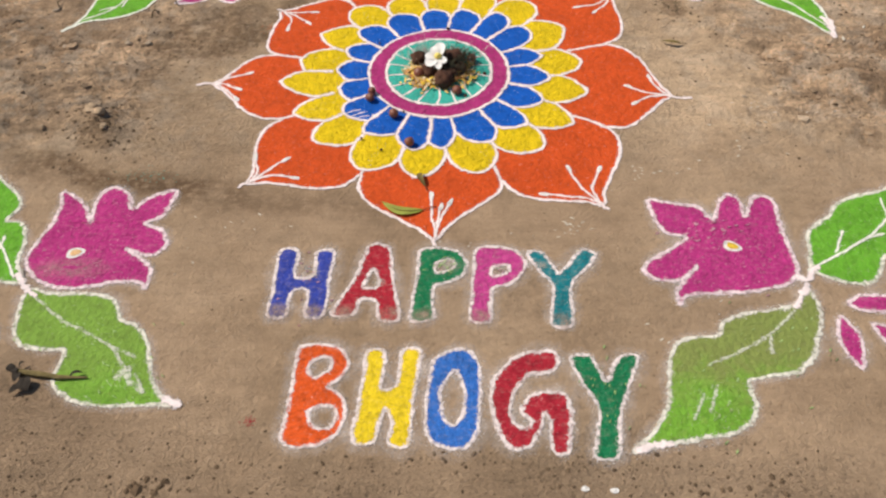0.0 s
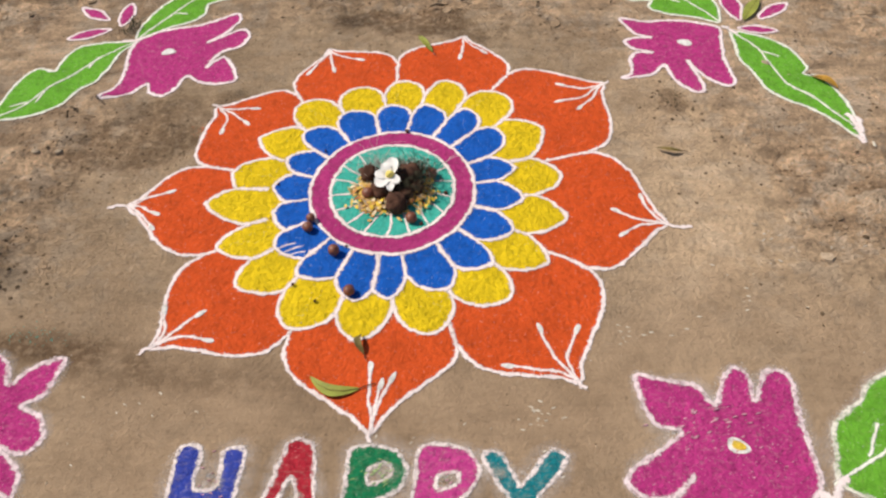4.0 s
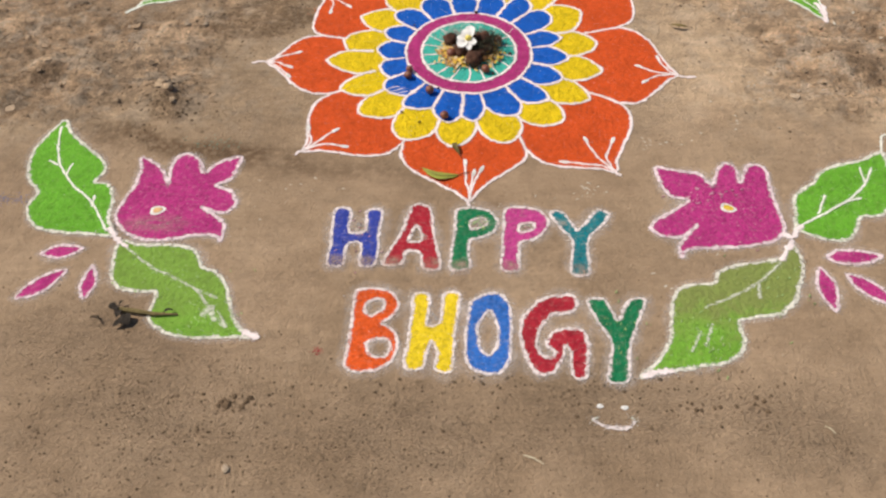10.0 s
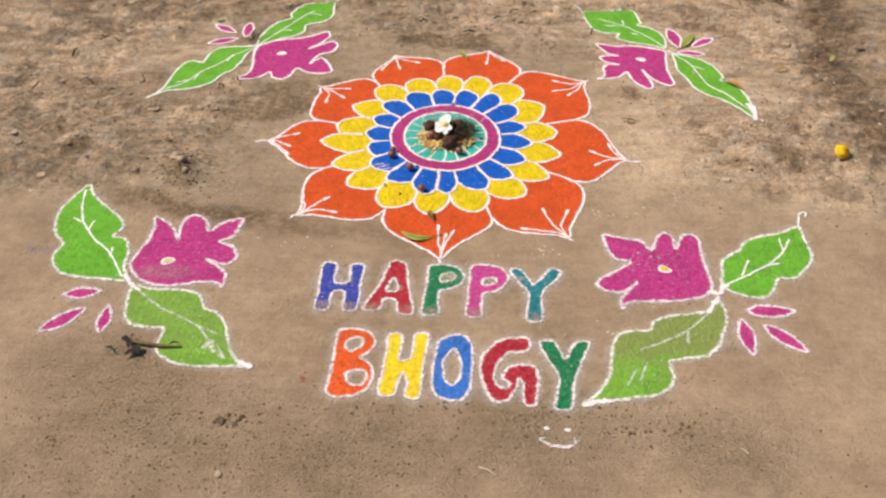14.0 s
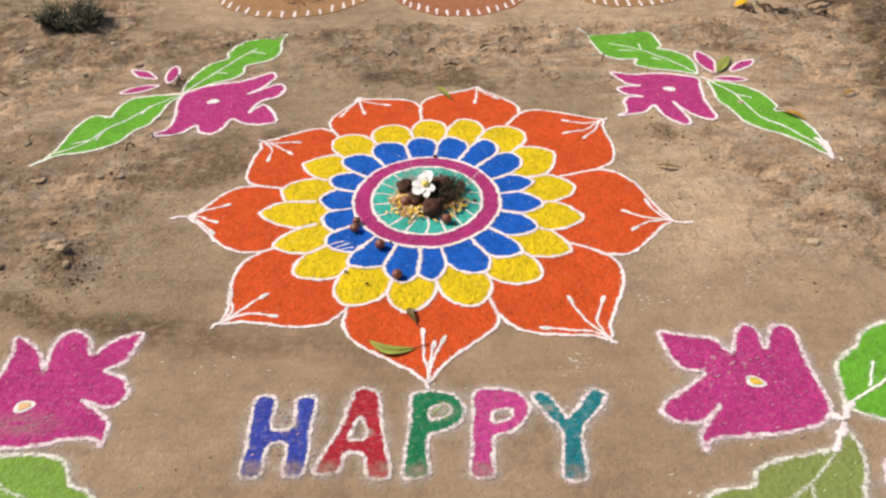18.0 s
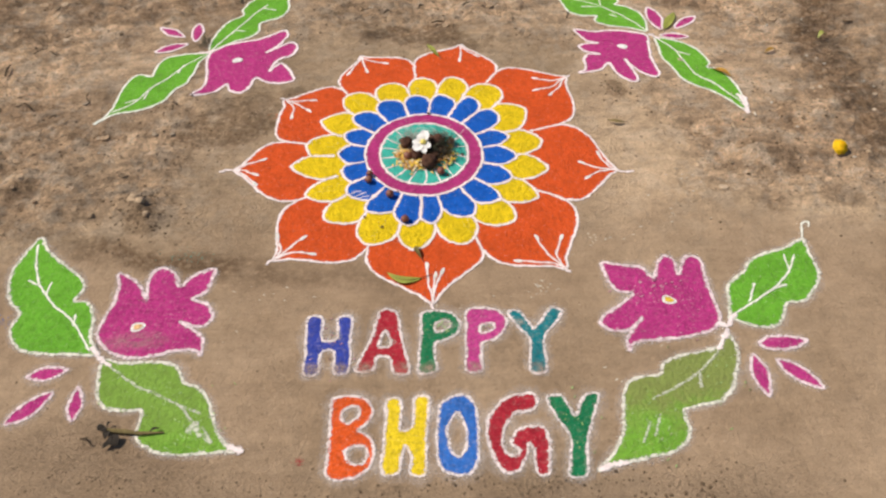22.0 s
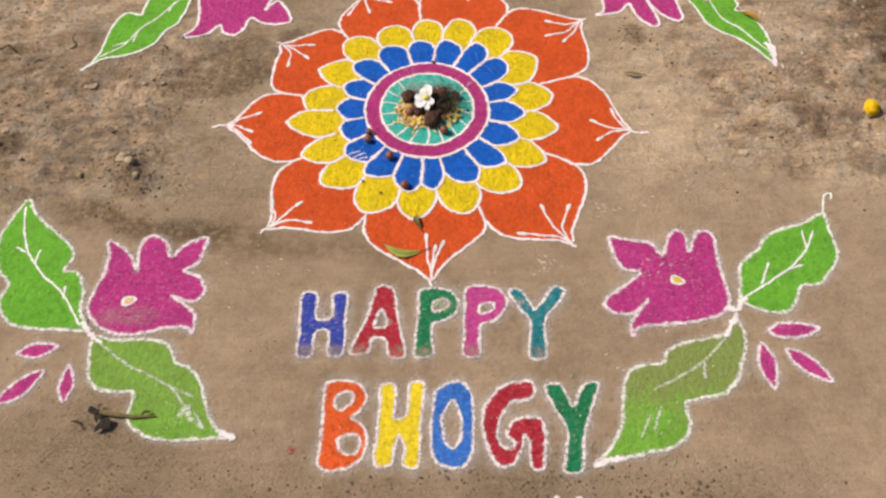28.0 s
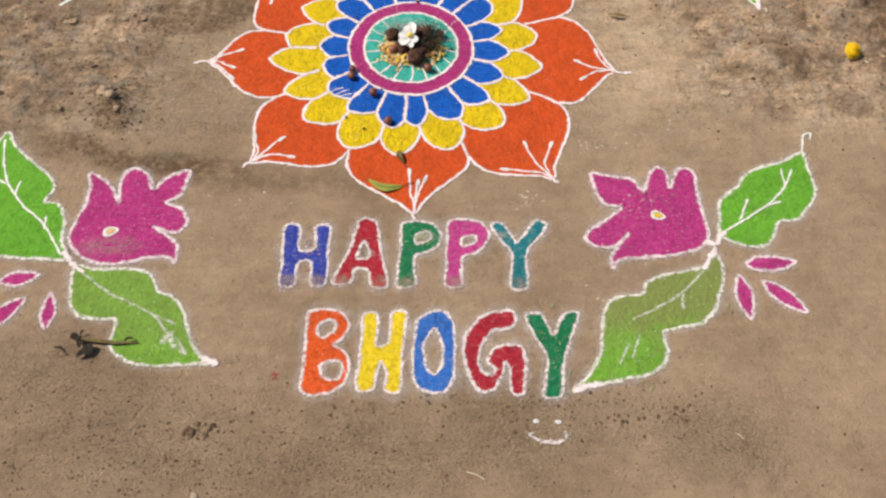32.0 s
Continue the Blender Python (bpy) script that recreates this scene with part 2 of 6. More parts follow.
    h = math_node(n, l, "ADD", math_node(n, l, "MULTIPLY", noise_tex(n, l, 90, 5, 0.75, at), math_node(n, l, "ADD", 0.20, math_node(n, l, "MULTIPLY", busy, 1.15))), math_node(n, l, "MULTIPLY", noise_tex(n, l, 22, 7, 0.7, at), math_node(n, l, "ADD", 0.35, math_node(n, l, "MULTIPLY", rough, 2.4))))
    dents = ramp(n, l, noise_tex(n, l, 40, 3, 0.55, at), [(0.58, 0.0), (0.70, 1.0)])
    h = math_node(n, l, "SUBTRACT", h, math_node(n, l, "MULTIPLY", math_node(n, l, "ADD", math_node(n, l, "MULTIPLY", pits, 0.5), dents), math_node(n, l, "ADD", 0.06, math_node(n, l, "MULTIPLY", busy, 0.18))))
    bump(n, l, b, h, 0.9, 0.016)
    return m


M_SOIL = soil()
M_WHITE = powder("white_powder", (0.83, 0.78, 0.74), (0.9, 0.87, 0.83), bare=0.32)
M_LINE = trickled("white_line", (0.88, 0.735, 0.705))
M_LINE_PINK = trickled("pinkish_line", (0.88, 0.72, 0.72))
M_LINE_CREAM = trickled("cream_line", (0.82, 0.79, 0.68))
def rubbed(name, colour, least=0.12, most=0.92, scale=75):
    """White powder half rubbed away: broken streaks and single grains."""
    m = trickled(name, colour)
    n, l = m.node_tree.nodes, m.node_tree.links
    at = world_place(n)
    left = ramp(n, l, noise_tex(n, l, scale, 5, 0.75, at), [(0.40, least), (0.54, most)])
    was = n["Principled BSDF"].inputs["Alpha"].links[0].from_socket
    l.new(math_node(n, l, "MULTIPLY", was, left), n["Principled BSDF"].inputs["Alpha"])
    return m


M_WORN = rubbed("worn_line", (0.86, 0.73, 0.695), 0.30, 0.94, 70)
M_WORN_PINK = rubbed("worn_pinkish_line", (0.88, 0.70, 0.71), 0.32, 0.92, 60)
M_WORN_CREAM = rubbed("worn_cream_line", (0.82, 0.76, 0.65), 0.32, 0.94, 60)
M_RUBBED = rubbed("rubbed_line", (0.82, 0.80, 0.66), 0.05, 0.62, 85)
M_ORANGE = powder("orange_powder", (0.615, 0.082, 0.016), mottle=0.12)
M_YELLOW = powder("yellow_powder", (0.84, 0.57, 0.012), speck_amount=0.0, mottle=0.10, relief=0.85)
M_BLUE = powder("blue_powder", (0.009, 0.10, 0.46))
M_MAGENTA = powder("magenta_powder", (0.46, 0.035, 0.19), speck_amount=0.055, bare=0.06, scrape=0.16)
M_SALMON = powder("salmon_powder", (0.82, 0.50, 0.24), bare=0.1)
M_EGG = powder("egg_yellow_powder", (0.80, 0.52, 0.06), bare=0.1)
M_RING = powder("wine_powder", (0.41, 0.034, 0.165), speck_amount=0.03, bare=0.08)
M_TEAL = powder("teal_powder", (0.055, 0.42, 0.33), speck_amount=0.06)
M_GREEN = powder("green_powder", (0.14, 0.375, 0.03), bare=0.10)
M_GREEN_DUSTY = powder("dusty_green_powder", (0.18, 0.375, 0.04), dusty=True)
LETTER = {
    "indigo": powder("indigo_powder", (0.036, 0.058, 0.34), bare=0.15, scrape=0.24),
    "red": powder("red_powder", (0.40, 0.020, 0.036), bare=0.04, scrape=0.16),
    "bottle green": powder("bottle_green_powder", (0.010, 0.175, 0.068), bare=0.10, scrape=0.18),
    "pink": powder("pink_powder", (0.52, 0.05, 0.235), bare=0.15, scrape=0.24),
    "teal": powder("deep_teal_powder", (0.01, 0.18, 0.21), bare=0.14, scrape=0.24),
    "orange": powder("letter_orange_powder", (0.72, 0.10, 0.018), bare=0.02, scrape=0.12),
    "yellow": powder("letter_yellow_powder", (0.82, 0.58, 0.02), bare=0.02, scrape=0.08),
    "blue": powder("letter_blue_powder", (0.035, 0.15, 0.50), bare=0.08, scrape=0.14),
}
M_DUNG = plain("cow_dung", (0.088, 0.040, 0.025), 0.9, 0.5, 60, 0.2, 0.006)
M_BERRY = plain("dried_jujube", (0.20, 0.06, 0.03), 0.45, 0.4, 120, 0.5, 0.002)
M_PETAL_WHITE = plain("white_flower_petal", (0.84, 0.79, 0.74), 0.6, 0.08, 60, 0.3, 0.0005)
M_PETAL_YELLOW = plain("marigold_petal", (0.78, 0.42, 0.015), 0.7, 0.3, 60, 0.2, 0.001)
M_LEAF_FRESH = plain("fresh_mango_leaf", (0.30, 0.31, 0.05), 0.5, 0.25, 25, 0.4, 0.001)
M_LEAF_DRY = plain("withered_leaf", (0.17, 0.12, 0.035), 0.7, 0.45, 30, 0.3, 0.001)
M_LEAF_AMBER = plain("amber_leaf", (0.42, 0.22, 0.03), 0.7, 0.35, 40, 0.3, 0.001)
M_TWIG = plain("dry_twig", (0.075, 0.05, 0.032), 0.85, 0.4, 80, 0.2, 0.001)
M_GRASS = plain("dry_weed", (0.075, 0.078, 0.042), 0.8, 0.4, 40, 0.2, 0.001)
M_STONE = plain("pale_pebble", (0.40, 0.30, 0.21), 0.85, 0.3, 50, 0.3, 0.002)
M_CLOD = plain("soil_clod", (0.44, 0.31, 0.20), 0.95, 0.35, 70, 0.2, 0.004)
M_CLOD_DARK = plain("dug_soil_clod", (0.24, 0.155, 0.095), 0.95, 0.35, 70, 0.2, 0.004)
M_TERRACOTTA = powder("terracotta_powder", (0.36, 0.13, 0.06), bare=0.5)


# ---- shape of the ground ----
def lattice(ix, iy, seed):
    v = np.sin(ix * 127.1 + iy * 311.7 + seed * 74.7) * 43758.5453
    return v - np.floor(v)


def value_noise(x, y, scale, seed=0):
    """Smooth noise from 0 to 1 on arrays of places, with that many lumps to the metre."""
    x, y = np.asarray(x, float) * scale, np.asarray(y, float) * scale
    ix, iy = np.floor(x), np.floor(y)
    fx, fy = x - ix, y - iy
    fx, fy = fx * fx * (3 - 2 * fx), fy * fy * (3 - 2 * fy)
    a = lattice(ix, iy, seed) * (1 - fx) + lattice(ix + 1, iy, seed) * fx
    b = lattice(ix, iy + 1, seed) * (1 - fx) + lattice(ix + 1, iy + 1, seed) * fx
    return a * (1 - fy) + b * fy


def fbm(x, y, scale, seed=0, octaves=4):
    total, amp, out = 0.0, 1.0, 0.0
    for k in range(octaves):
        out = out + amp * value_noise(x, y, scale * 2.03**k, seed + k)
        total, amp = total + amp, amp * 0.55
    return out / total


def blob(x, y, cx, cy, rx, ry, turn=0.0):
    """1 in the middle of a soft oval, 0 outside it."""
    c, s = math.cos(radians(turn)), math.sin(radians(turn))
    u, v = (x - cx) * c + (y - cy) * s, -(x - cx) * s + (y - cy) * c
    return np.clip(1.25 - np.sqrt((u / rx) ** 2 + (v / ry) ** 2), 0, 1)


def smooth(a, b, v):
    k = np.clip((v - a) / (b - a), 0, 1)
    return k * k * (3 - 2 * k)


def trodden(x, y, sprays=1.0):
    """1 where the yard is swept flat for the drawing, 0 in the rough soil round it."""
    x, y = np.asarray(x, float), np.asarray(y, float)
    edge = 0.3 * (fbm(x, y, 2.1, 11) - 0.5)
    flat = np.maximum(smooth(1.12, 0.86, np.hypot(x - 0.05, y - 0.1) + edge), smooth(0.15, -0.25, y + 0.12 * np.abs(x) + edge) * 0.95)
    for cx, cy, rx, ry, turn in ((-0.95, 0.82, 0.60, 0.36, 36), (1.08, 0.78, 0.60, 0.36, -36)):
        flat = np.maximum(flat, smooth(0.0, 0.3, blob(x, y, cx, cy, rx, ry, turn)) * sprays)
    return np.maximum(flat, smooth(1.42, 1.52, y + 0.5 * edge) * smooth(1.6, 1.35, np.abs(x - 0.2)))


LUMPS = [(-1.08, -0.15, 0.13, 0.030), (-1.0, -0.23, 0.10, 0.010), (-1.55, 0.03, 0.13, 0.024), (-0.95, -1.80, 0.14, 0.016), (-1.27, -1.55, 0.09, 0.012), (1.36, 0.02, 0.12, 0.018), (1.21, 0.22, 0.09, 0.016), (1.05, 0.36, 0.07, 0.010), (-1.02, 0.44, 0.06, 0.014), (-0.98, 0.55, 0.05, 0.012), (1.75, 0.30, 0.16, 0.02), (-0.72, 0.39, 0.05, 0.010)]


def ground_z(x, y):
    x, y = np.asarray(x, float), np.asarray(y, float)
    flat = trodden(x, y)
    z = 0.0008 * (fbm(x, y, 5.0, 3, 2) - 0.5) * 2
    z = z + (1 - flat) * (0.035 * (fbm(x, y, 3.2, 21, 4) - 0.5) + 0.036 * (fbm(x, y, 11, 31, 4) - 0.5) + 0.013 * (fbm(x, y, 34, 35, 3) - 0.5))
    crust = 9.0 * fbm(x * 0.8 + 0.2 * y, y * 1.5, 6.5, 71, 5)
    z = z + (1 - flat) * 0.0075 * (np.floor(crust) + smooth(0.40, 0.60, crust - np.floor(crust)) - 4.5)
    for cx, cy, r, h in LUMPS:
        z = z + h * blob(x, y, cx, cy, r, r * 0.8, 20) ** 1.5 * (0.6 + 0.8 * fbm(x, y, 26, 41, 3))
    return z


def spread(fine_from, fine_to, step, far):
    core = np.arange(fine_from, fine_to + step / 2, step)
    out, d, gap = [], 0.0, step
    while d < far:
        gap *= 1.22
        d += gap
        out.append(d)
    out = np.array(out)
    return np.concatenate([(core[0] - out)[::-1], core, core[-1] + out])


def part(name, mesh, material, parent=None, label=""):
    """Links a mesh, or a bmesh, as one object under a thing or a part."""
    if isinstance(mesh, bmesh.types.BMesh):
        data = bpy.data.meshes.new(name)
        mesh.to_mesh(data)
        mesh.free()
        mesh = data
    if material and not mesh.materials:
        mesh.materials.append(material)
    ob = new(name, mesh)
    if parent:
        ob.parent = parent
        if parent.type == "EMPTY":
            ob.matrix_parent_inverse = Matrix.Translation(-parent.location)
    return tagged(ob, label) if label else ob


def thing(name, label, category, group="", at=(0, 0, 0)):
    ob = new(name)
    ob.empty_display_size = 0.05
    ob.location = at
    return tagged(ob, label, category, group)


def make_ground():
    xs, ys = spread(-2.1, 2.1, 0.0105, 400.0), spread(-2.3, 2.2, 0.0105, 400.0)
    gx, gy = np.meshgrid(xs, ys)
    far = np.maximum(np.abs(gx), np.abs(gy))
    gz = ground_z(gx, gy) * smooth(12.0, 3.0, far)
    nx, ny = len(xs), len(ys)
    idx = np.arange(nx * ny).reshape(ny, nx)
    quads = np.stack([idx[:-1, :-1], idx[:-1, 1:], idx[1:, 1:], idx[1:, :-1]], -1).reshape(-1, 4)
    me = bpy.data.meshes.new("ground")
    me.from_pydata(np.stack([gx, gy, gz], -1).reshape(-1, 3).tolist(), [], quads.tolist())
    me.polygons.foreach_set("use_smooth", np.ones(len(quads), bool))
    x, y = gx.ravel(), gy.ravel()
    n1, n2 = fbm(x, y, 8.0, 51, 5), fbm(x * 0.75, y * 1.6, 2.6, 61, 6)
    darkened = np.zeros_like(x)
    for cx, cy, rx, ry, turn, amount in DARK_PATCHES:
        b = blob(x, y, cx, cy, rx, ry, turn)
        darkened = np.maximum(darkened, amount * smooth(0.30, 0.75, b * 1.1 + (n1 - 0.5) * 2.5 * np.sqrt(b)))
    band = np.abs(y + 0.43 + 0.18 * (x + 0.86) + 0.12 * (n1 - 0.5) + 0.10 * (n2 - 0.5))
    darkened = np.maximum(darkened, (0.55 + 0.45 * smooth(-0.45, -0.7, x)) * smooth(0.090, 0.015, band) * smooth(-1.5, -1.1, x) * smooth(0.0, -0.35, x) * smooth(0.05, 0.40, n1))
    dark_area = np.abs(x - 1.90 - 0.16 * smooth(0.7, 1.4, y) + 0.20 * (n1 - 0.5) + 0.16 * (n2 - 0.5))
    darkened = np.maximum(darkened, 0.9 * smooth(0.20, 0.07, dark_area) * smooth(-0.25, 0.1, y) * smooth(2.4, 1.6, y))
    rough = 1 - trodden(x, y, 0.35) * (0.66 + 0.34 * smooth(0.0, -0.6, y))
    darkened = np.maximum(darkened, rough * (0.14 + 0.44 * smooth(-0.5, -0.9, x)) * smooth(0.49, 0.545, 0.5 * n2 + 0.5 * n1))
    loose = np.maximum(rough * smooth(0.35, 0.6, n1), 0.0)
    for cx, cy, r in ((-0.75, -1.45, 0.5), (-1.05, -1.8, 0.5), (-0.2, -1.5, 0.35), (0.35, -1.40, 0.36), (0.8, -1.45, 0.26), (-1.02, -1.18, 0.34)):
        loose = np.maximum(loose, blob(x, y, cx, cy, r, r * 0.6) * (0.45 + 0.3 * smooth(0.3, 0.7, n1)))
    pale = smooth(0.45, 0.85, x - 0.15 * np.abs(y - 0.3)) * smooth(1.95, 1.6, x) * smooth(-0.55, -0.1, y) * smooth(1.6, 1.15, y)
    pale = np.maximum(pale, 0.7 * smooth(-0.15, 0.1, x) * smooth(0.88, 1.0, y) * smooth(2.0, 1.6, x))
    pale = np.maximum(pale, 0.45 * smooth(-0.6, -0.9, x) * smooth(0.0, 0.3, y)) * (0.75 + 0.5 * n1)
    for key, values in (("darkened", darkened), ("loose", loose), ("rough", rough), ("pale", pale)):
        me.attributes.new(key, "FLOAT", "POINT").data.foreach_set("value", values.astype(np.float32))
    return tagged(part("ground", me, M_SOIL), "dry trodden brown earth yard with darker patches", "ground", kind="structure")


# darker patches of earth: middle, half lengths, turn, strength
DARK_PATCHES = [
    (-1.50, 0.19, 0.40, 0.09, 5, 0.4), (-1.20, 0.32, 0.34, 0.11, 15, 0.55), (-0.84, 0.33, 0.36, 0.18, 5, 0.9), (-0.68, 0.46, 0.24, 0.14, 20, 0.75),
    # second entry paints the clod heap's shaded lower right into the soil colour
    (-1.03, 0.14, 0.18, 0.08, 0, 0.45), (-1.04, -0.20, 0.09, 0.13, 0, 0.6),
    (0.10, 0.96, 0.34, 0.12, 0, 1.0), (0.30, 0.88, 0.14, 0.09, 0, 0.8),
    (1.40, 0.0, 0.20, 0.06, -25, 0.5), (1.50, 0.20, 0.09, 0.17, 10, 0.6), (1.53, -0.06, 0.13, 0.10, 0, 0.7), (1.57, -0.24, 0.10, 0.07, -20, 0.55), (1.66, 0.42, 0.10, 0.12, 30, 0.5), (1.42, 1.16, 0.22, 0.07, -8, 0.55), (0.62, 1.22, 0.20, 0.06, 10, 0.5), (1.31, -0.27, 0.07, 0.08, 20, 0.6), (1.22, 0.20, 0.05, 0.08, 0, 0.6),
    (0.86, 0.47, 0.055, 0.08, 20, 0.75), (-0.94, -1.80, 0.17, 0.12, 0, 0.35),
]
make_ground()


# ---- powder drawing ----
def spline(points, closed=True, step=0.007):
    """A smooth curve through the points (Catmull-Rom), sampled evenly enough."""
    p = [Vector(q) for q in points]
    n, out = len(p), []
    for i in range(n if closed else n - 1):
        if closed:
            a, b, c, d = p[i - 1], p[i], p[(i + 1) % n], p[(i + 2) % n]
        else:
            a, b, c, d = p[max(i - 1, 0)], p[i], p[i + 1], p[min(i + 2, n - 1)]
        k = max(2, int((c - b).length / step))
        for j in range(k):
            t = j / k
            m1, m2 = (c - a) * 0.42, (d - b) * 0.42
            t2, t3 = t * t, t * t * t
            out.append((2 * t3 - 3 * t2 + 1) * b + (t3 - 2 * t2 + t) * m1 + (3 * t2 - 2 * t3) * c + (t3 - t2) * m2)
    if not closed:
        out.append(p[-1])
    return out


def shaken(line, amount=0.0018, freq=55.0):
    return [q + Vector((noise.noise((q.x * freq, q.y * freq, 1.7)), noise.noise((q.x * freq, q.y * freq, 9.3)))) * amount for q in line]


def fill_mesh(name, outline, holes=(), lift=0.003):
    """A thin layer of powder inside the outline, with a sloping rim."""
    loops = [shaken(outline)] + [shaken(h) for h in holes]
    flat = [q for lp in loops for q in lp]
    tris = geometry.tessellate_polygon([[Vector((q.x, q.y, 0)) for q in lp] for lp in loops])
    zs = ground_z([q.x for q in flat], [q.y for q in flat])
    verts = [(q.x, q.y, z + lift) for q, z in zip(flat, zs)]
    faces = []
    for a, b, c in tris:
        up = (flat[b] - flat[a]).cross(flat[c] - flat[a])
        faces.append((a, b, c) if up > 0 else (a, c, b))
    base, start = len(verts), 0
    verts += [(q.x, q.y, z - 0.002) for q, z in zip(flat, zs)]
    for lp in loops:
        k = len(lp)
        for i in range(k):
            a, b = start + i, start + (i + 1) % k
            faces.append((a, b, base + b, base + a))
        start += k
    me = bpy.data.meshes.new(name)
    me.from_pydata(verts, [], faces)
    return me


def line_mesh(name, lines, width=0.011, lift=0.004, hairy=0.16):
    """Lines of trickled powder: low ridges of uneven width. lines: (points, closed)."""
    verts, faces, core = [], [], []
    hairs = []
    for pts, closed in lines:
        pts = shaken(shaken(pts, 0.0022, 40.0), 0.0035, 14.0)
        n, base = len(pts), len(verts)
        rows = []
        for i, q in enumerate(pts):
            before, after = (pts[i - 1], pts[(i + 1) % n]) if closed else (pts[max(i - 1, 0)], pts[min(i + 1, n - 1)])
            along = after - before
            side = Vector((-along.y, along.x)).normalized() if along.length > 1e-7 else Vector((0, 1))
            w1 = width * (0.5 + 0.20 * noise.noise((q.x * 18, q.y * 18, 4)) + 0.30 * noise.noise((q.x * 60, q.y * 60, 4)) + 0.22 * noise.noise((q.x * 160, q.y * 160, 2)))
            w2 = width * (0.5 + 0.20 * noise.noise((q.x * 18, q.y * 18, 14)) + 0.30 * noise.noise((q.x * 60, q.y * 60, 14)) + 0.22 * noise.noise((q.x * 160, q.y * 160, 12)))
            if not closed and i in (0, n - 1):
                w1, w2 = w1 * 0.4, w2 * 0.4
            if random.random() < hairy and n > 12:
                flip, far = random.choice((1, -1)), random.uniform(0.9, 1.9) * width
                lean = along.normalized() * random.uniform(-0.4, 0.4) * far if along.length > 1e-7 else Vector((0, 0))
                hairs.append((q, side * flip * far + lean, along.normalized() * random.uniform(0.0008, 0.0018) if along.length > 1e-7 else Vector((0.001, 0))))
            rows += [q + side * w1 * 2.5, q + side * w1 * 0.85, q, q - side * w2 * 0.85, q - side * w2 * 2.5]
        zs = ground_z([q.x for q in rows], [q.y for q in rows])
        verts += [(q.x, q.y, z + lift - (0.0005, 0.0002, 0.0, 0.0002, 0.0005)[k % 5]) for k, (q, z) in enumerate(zip(rows, zs))]
        core += [0.0, 0.5, 1.0, 0.5, 0.0] * n
        for i in range(n if closed else n - 1):
            a, b = base + 5 * i, base + 5 * ((i + 1) % n)
            faces += [(a + k + 1, b + k + 1, b + k, a + k) for k in range(4)]
    for q, reach, half in hairs:
        b, corners = len(verts), (q - half, q + half, q + reach)
        verts += [(c.x, c.y, float(z) + lift - 0.0005) for c, z in zip(corners, ground_z([c.x for c in corners], [c.y for c in corners]))]
        core += [0.7, 0.7, 0.38]
        faces.append((b, b + 1, b + 2) if half.cross(reach) > 0 else (b + 1, b, b + 2))
    me = bpy.data.meshes.new(name)
    me.from_pydata(verts, [], faces)
    me.attributes.new("core", "FLOAT", "POINT").data.foreach_set("value", np.array(core, np.float32))
    return me


DRAWN = []  # all drawn lines, for the strewn grains beside them


def placed(at, cms):
    return [(at[0] + x / 100, at[1] + y / 100) for x, y in cms]


def powder_piece(parent, name, points, material, lift, width=0.0084, holes=(), label="", rim=None, drawn=None):
    """A filled outline with its white rim line as a sub-part."""
    line = spline(points)
    inner = [spline(h) for h in holes]
    ob = part(name, fill_mesh(name, line, inner, lift), material, parent, label)
    part("outline", line_mesh("outline", [(spline(drawn, False), False) if drawn else (line, True)] + [(h, True) for h in inner], width, lift + 0.0007, 0.16 if math.hypot(*points[0]) < 0.9 else 0.4), rim or M_LINE, ob, "uneven white powder outline")
    DRAWN.extend([line] + inner)
    return ob


def stroke(parent, name, points, lift, width=0.009, label="white powder stroke", material=None):
    line = spline(points, False)
    DRAWN.append(line)
    return part(name, line_mesh(name, [(line, False)], width, lift), material or M_LINE, parent, label)


# the large flower
HUB = (-0.002, 0.088)
TIP_R = [0.806, 0.823, 0.764, 0.790, 0.767, 0.764, 0.745, 0.703, 0.758]
TIP_A = [74.6, 36.6, -10.7, -54.0, -90.2, -136.0, -176.6, -215.2, -250.8]
VALLEY_R = [0.643, 0.668, 0.612, 0.612, 0.576, 0.558, 0.545, 0.578, 0.580]
VALLEY_A = [90.8, 57.0, 15.0, -29.4, -70.8, -114.1, -154.6, -192.5, -234.6]
# rounded petals: tips, and the dips where a petal meets the one before it
YELLOW_R = [0.522, 0.541, 0.554, 0.523, 0.489, 0.499, 0.504, 0.506, 0.514, 0.519, 0.526, 0.509, 0.501, 0.522, 0.475, 0.479, 0.514, 0.506]
YELLOW_A = [87.6, 72.9, 53.7, 32.1, 7.0, -13.2, -33.3, -51.8, -76.2, -96.4, -115.4, -137.7, -155.5, -175.8, -191.3, -210.8, -234.0, -254.8]
YELLOW_DIP_R = [0.423, 0.432, 0.454, 0.446, 0.411, 0.400, 0.404, 0.411, 0.413, 0.404, 0.436, 0.425, 0.423, 0.397, 0.437, 0.380, 0.407, 0.413]
YELLOW_DIP_A = [95.6, 79.1, 62.9, 43.1, 18.5, -3.7, -25.0, -44.2, -65.3, -86.3, -104.6, -125.2, -144.3, -162.8, -182.8, -203.1, -225.4, -245.0]
BLUE_R = [0.393, 0.404, 0.429, 0.407, 0.369, 0.373, 0.376, 0.392, 0.396, 0.390, 0.402, 0.382, 0.363, 0.333, 0.338, 0.346, 0.385, 0.391]
BLUE_A = [92.3, 76.4, 58.9, 40.5, 14.4, -5.9, -25.8, -45.4, -65.5, -88.2, -100.6, -125.6, -144.3, -165.0, -184.8, -205.0, -225.4, -246.9]
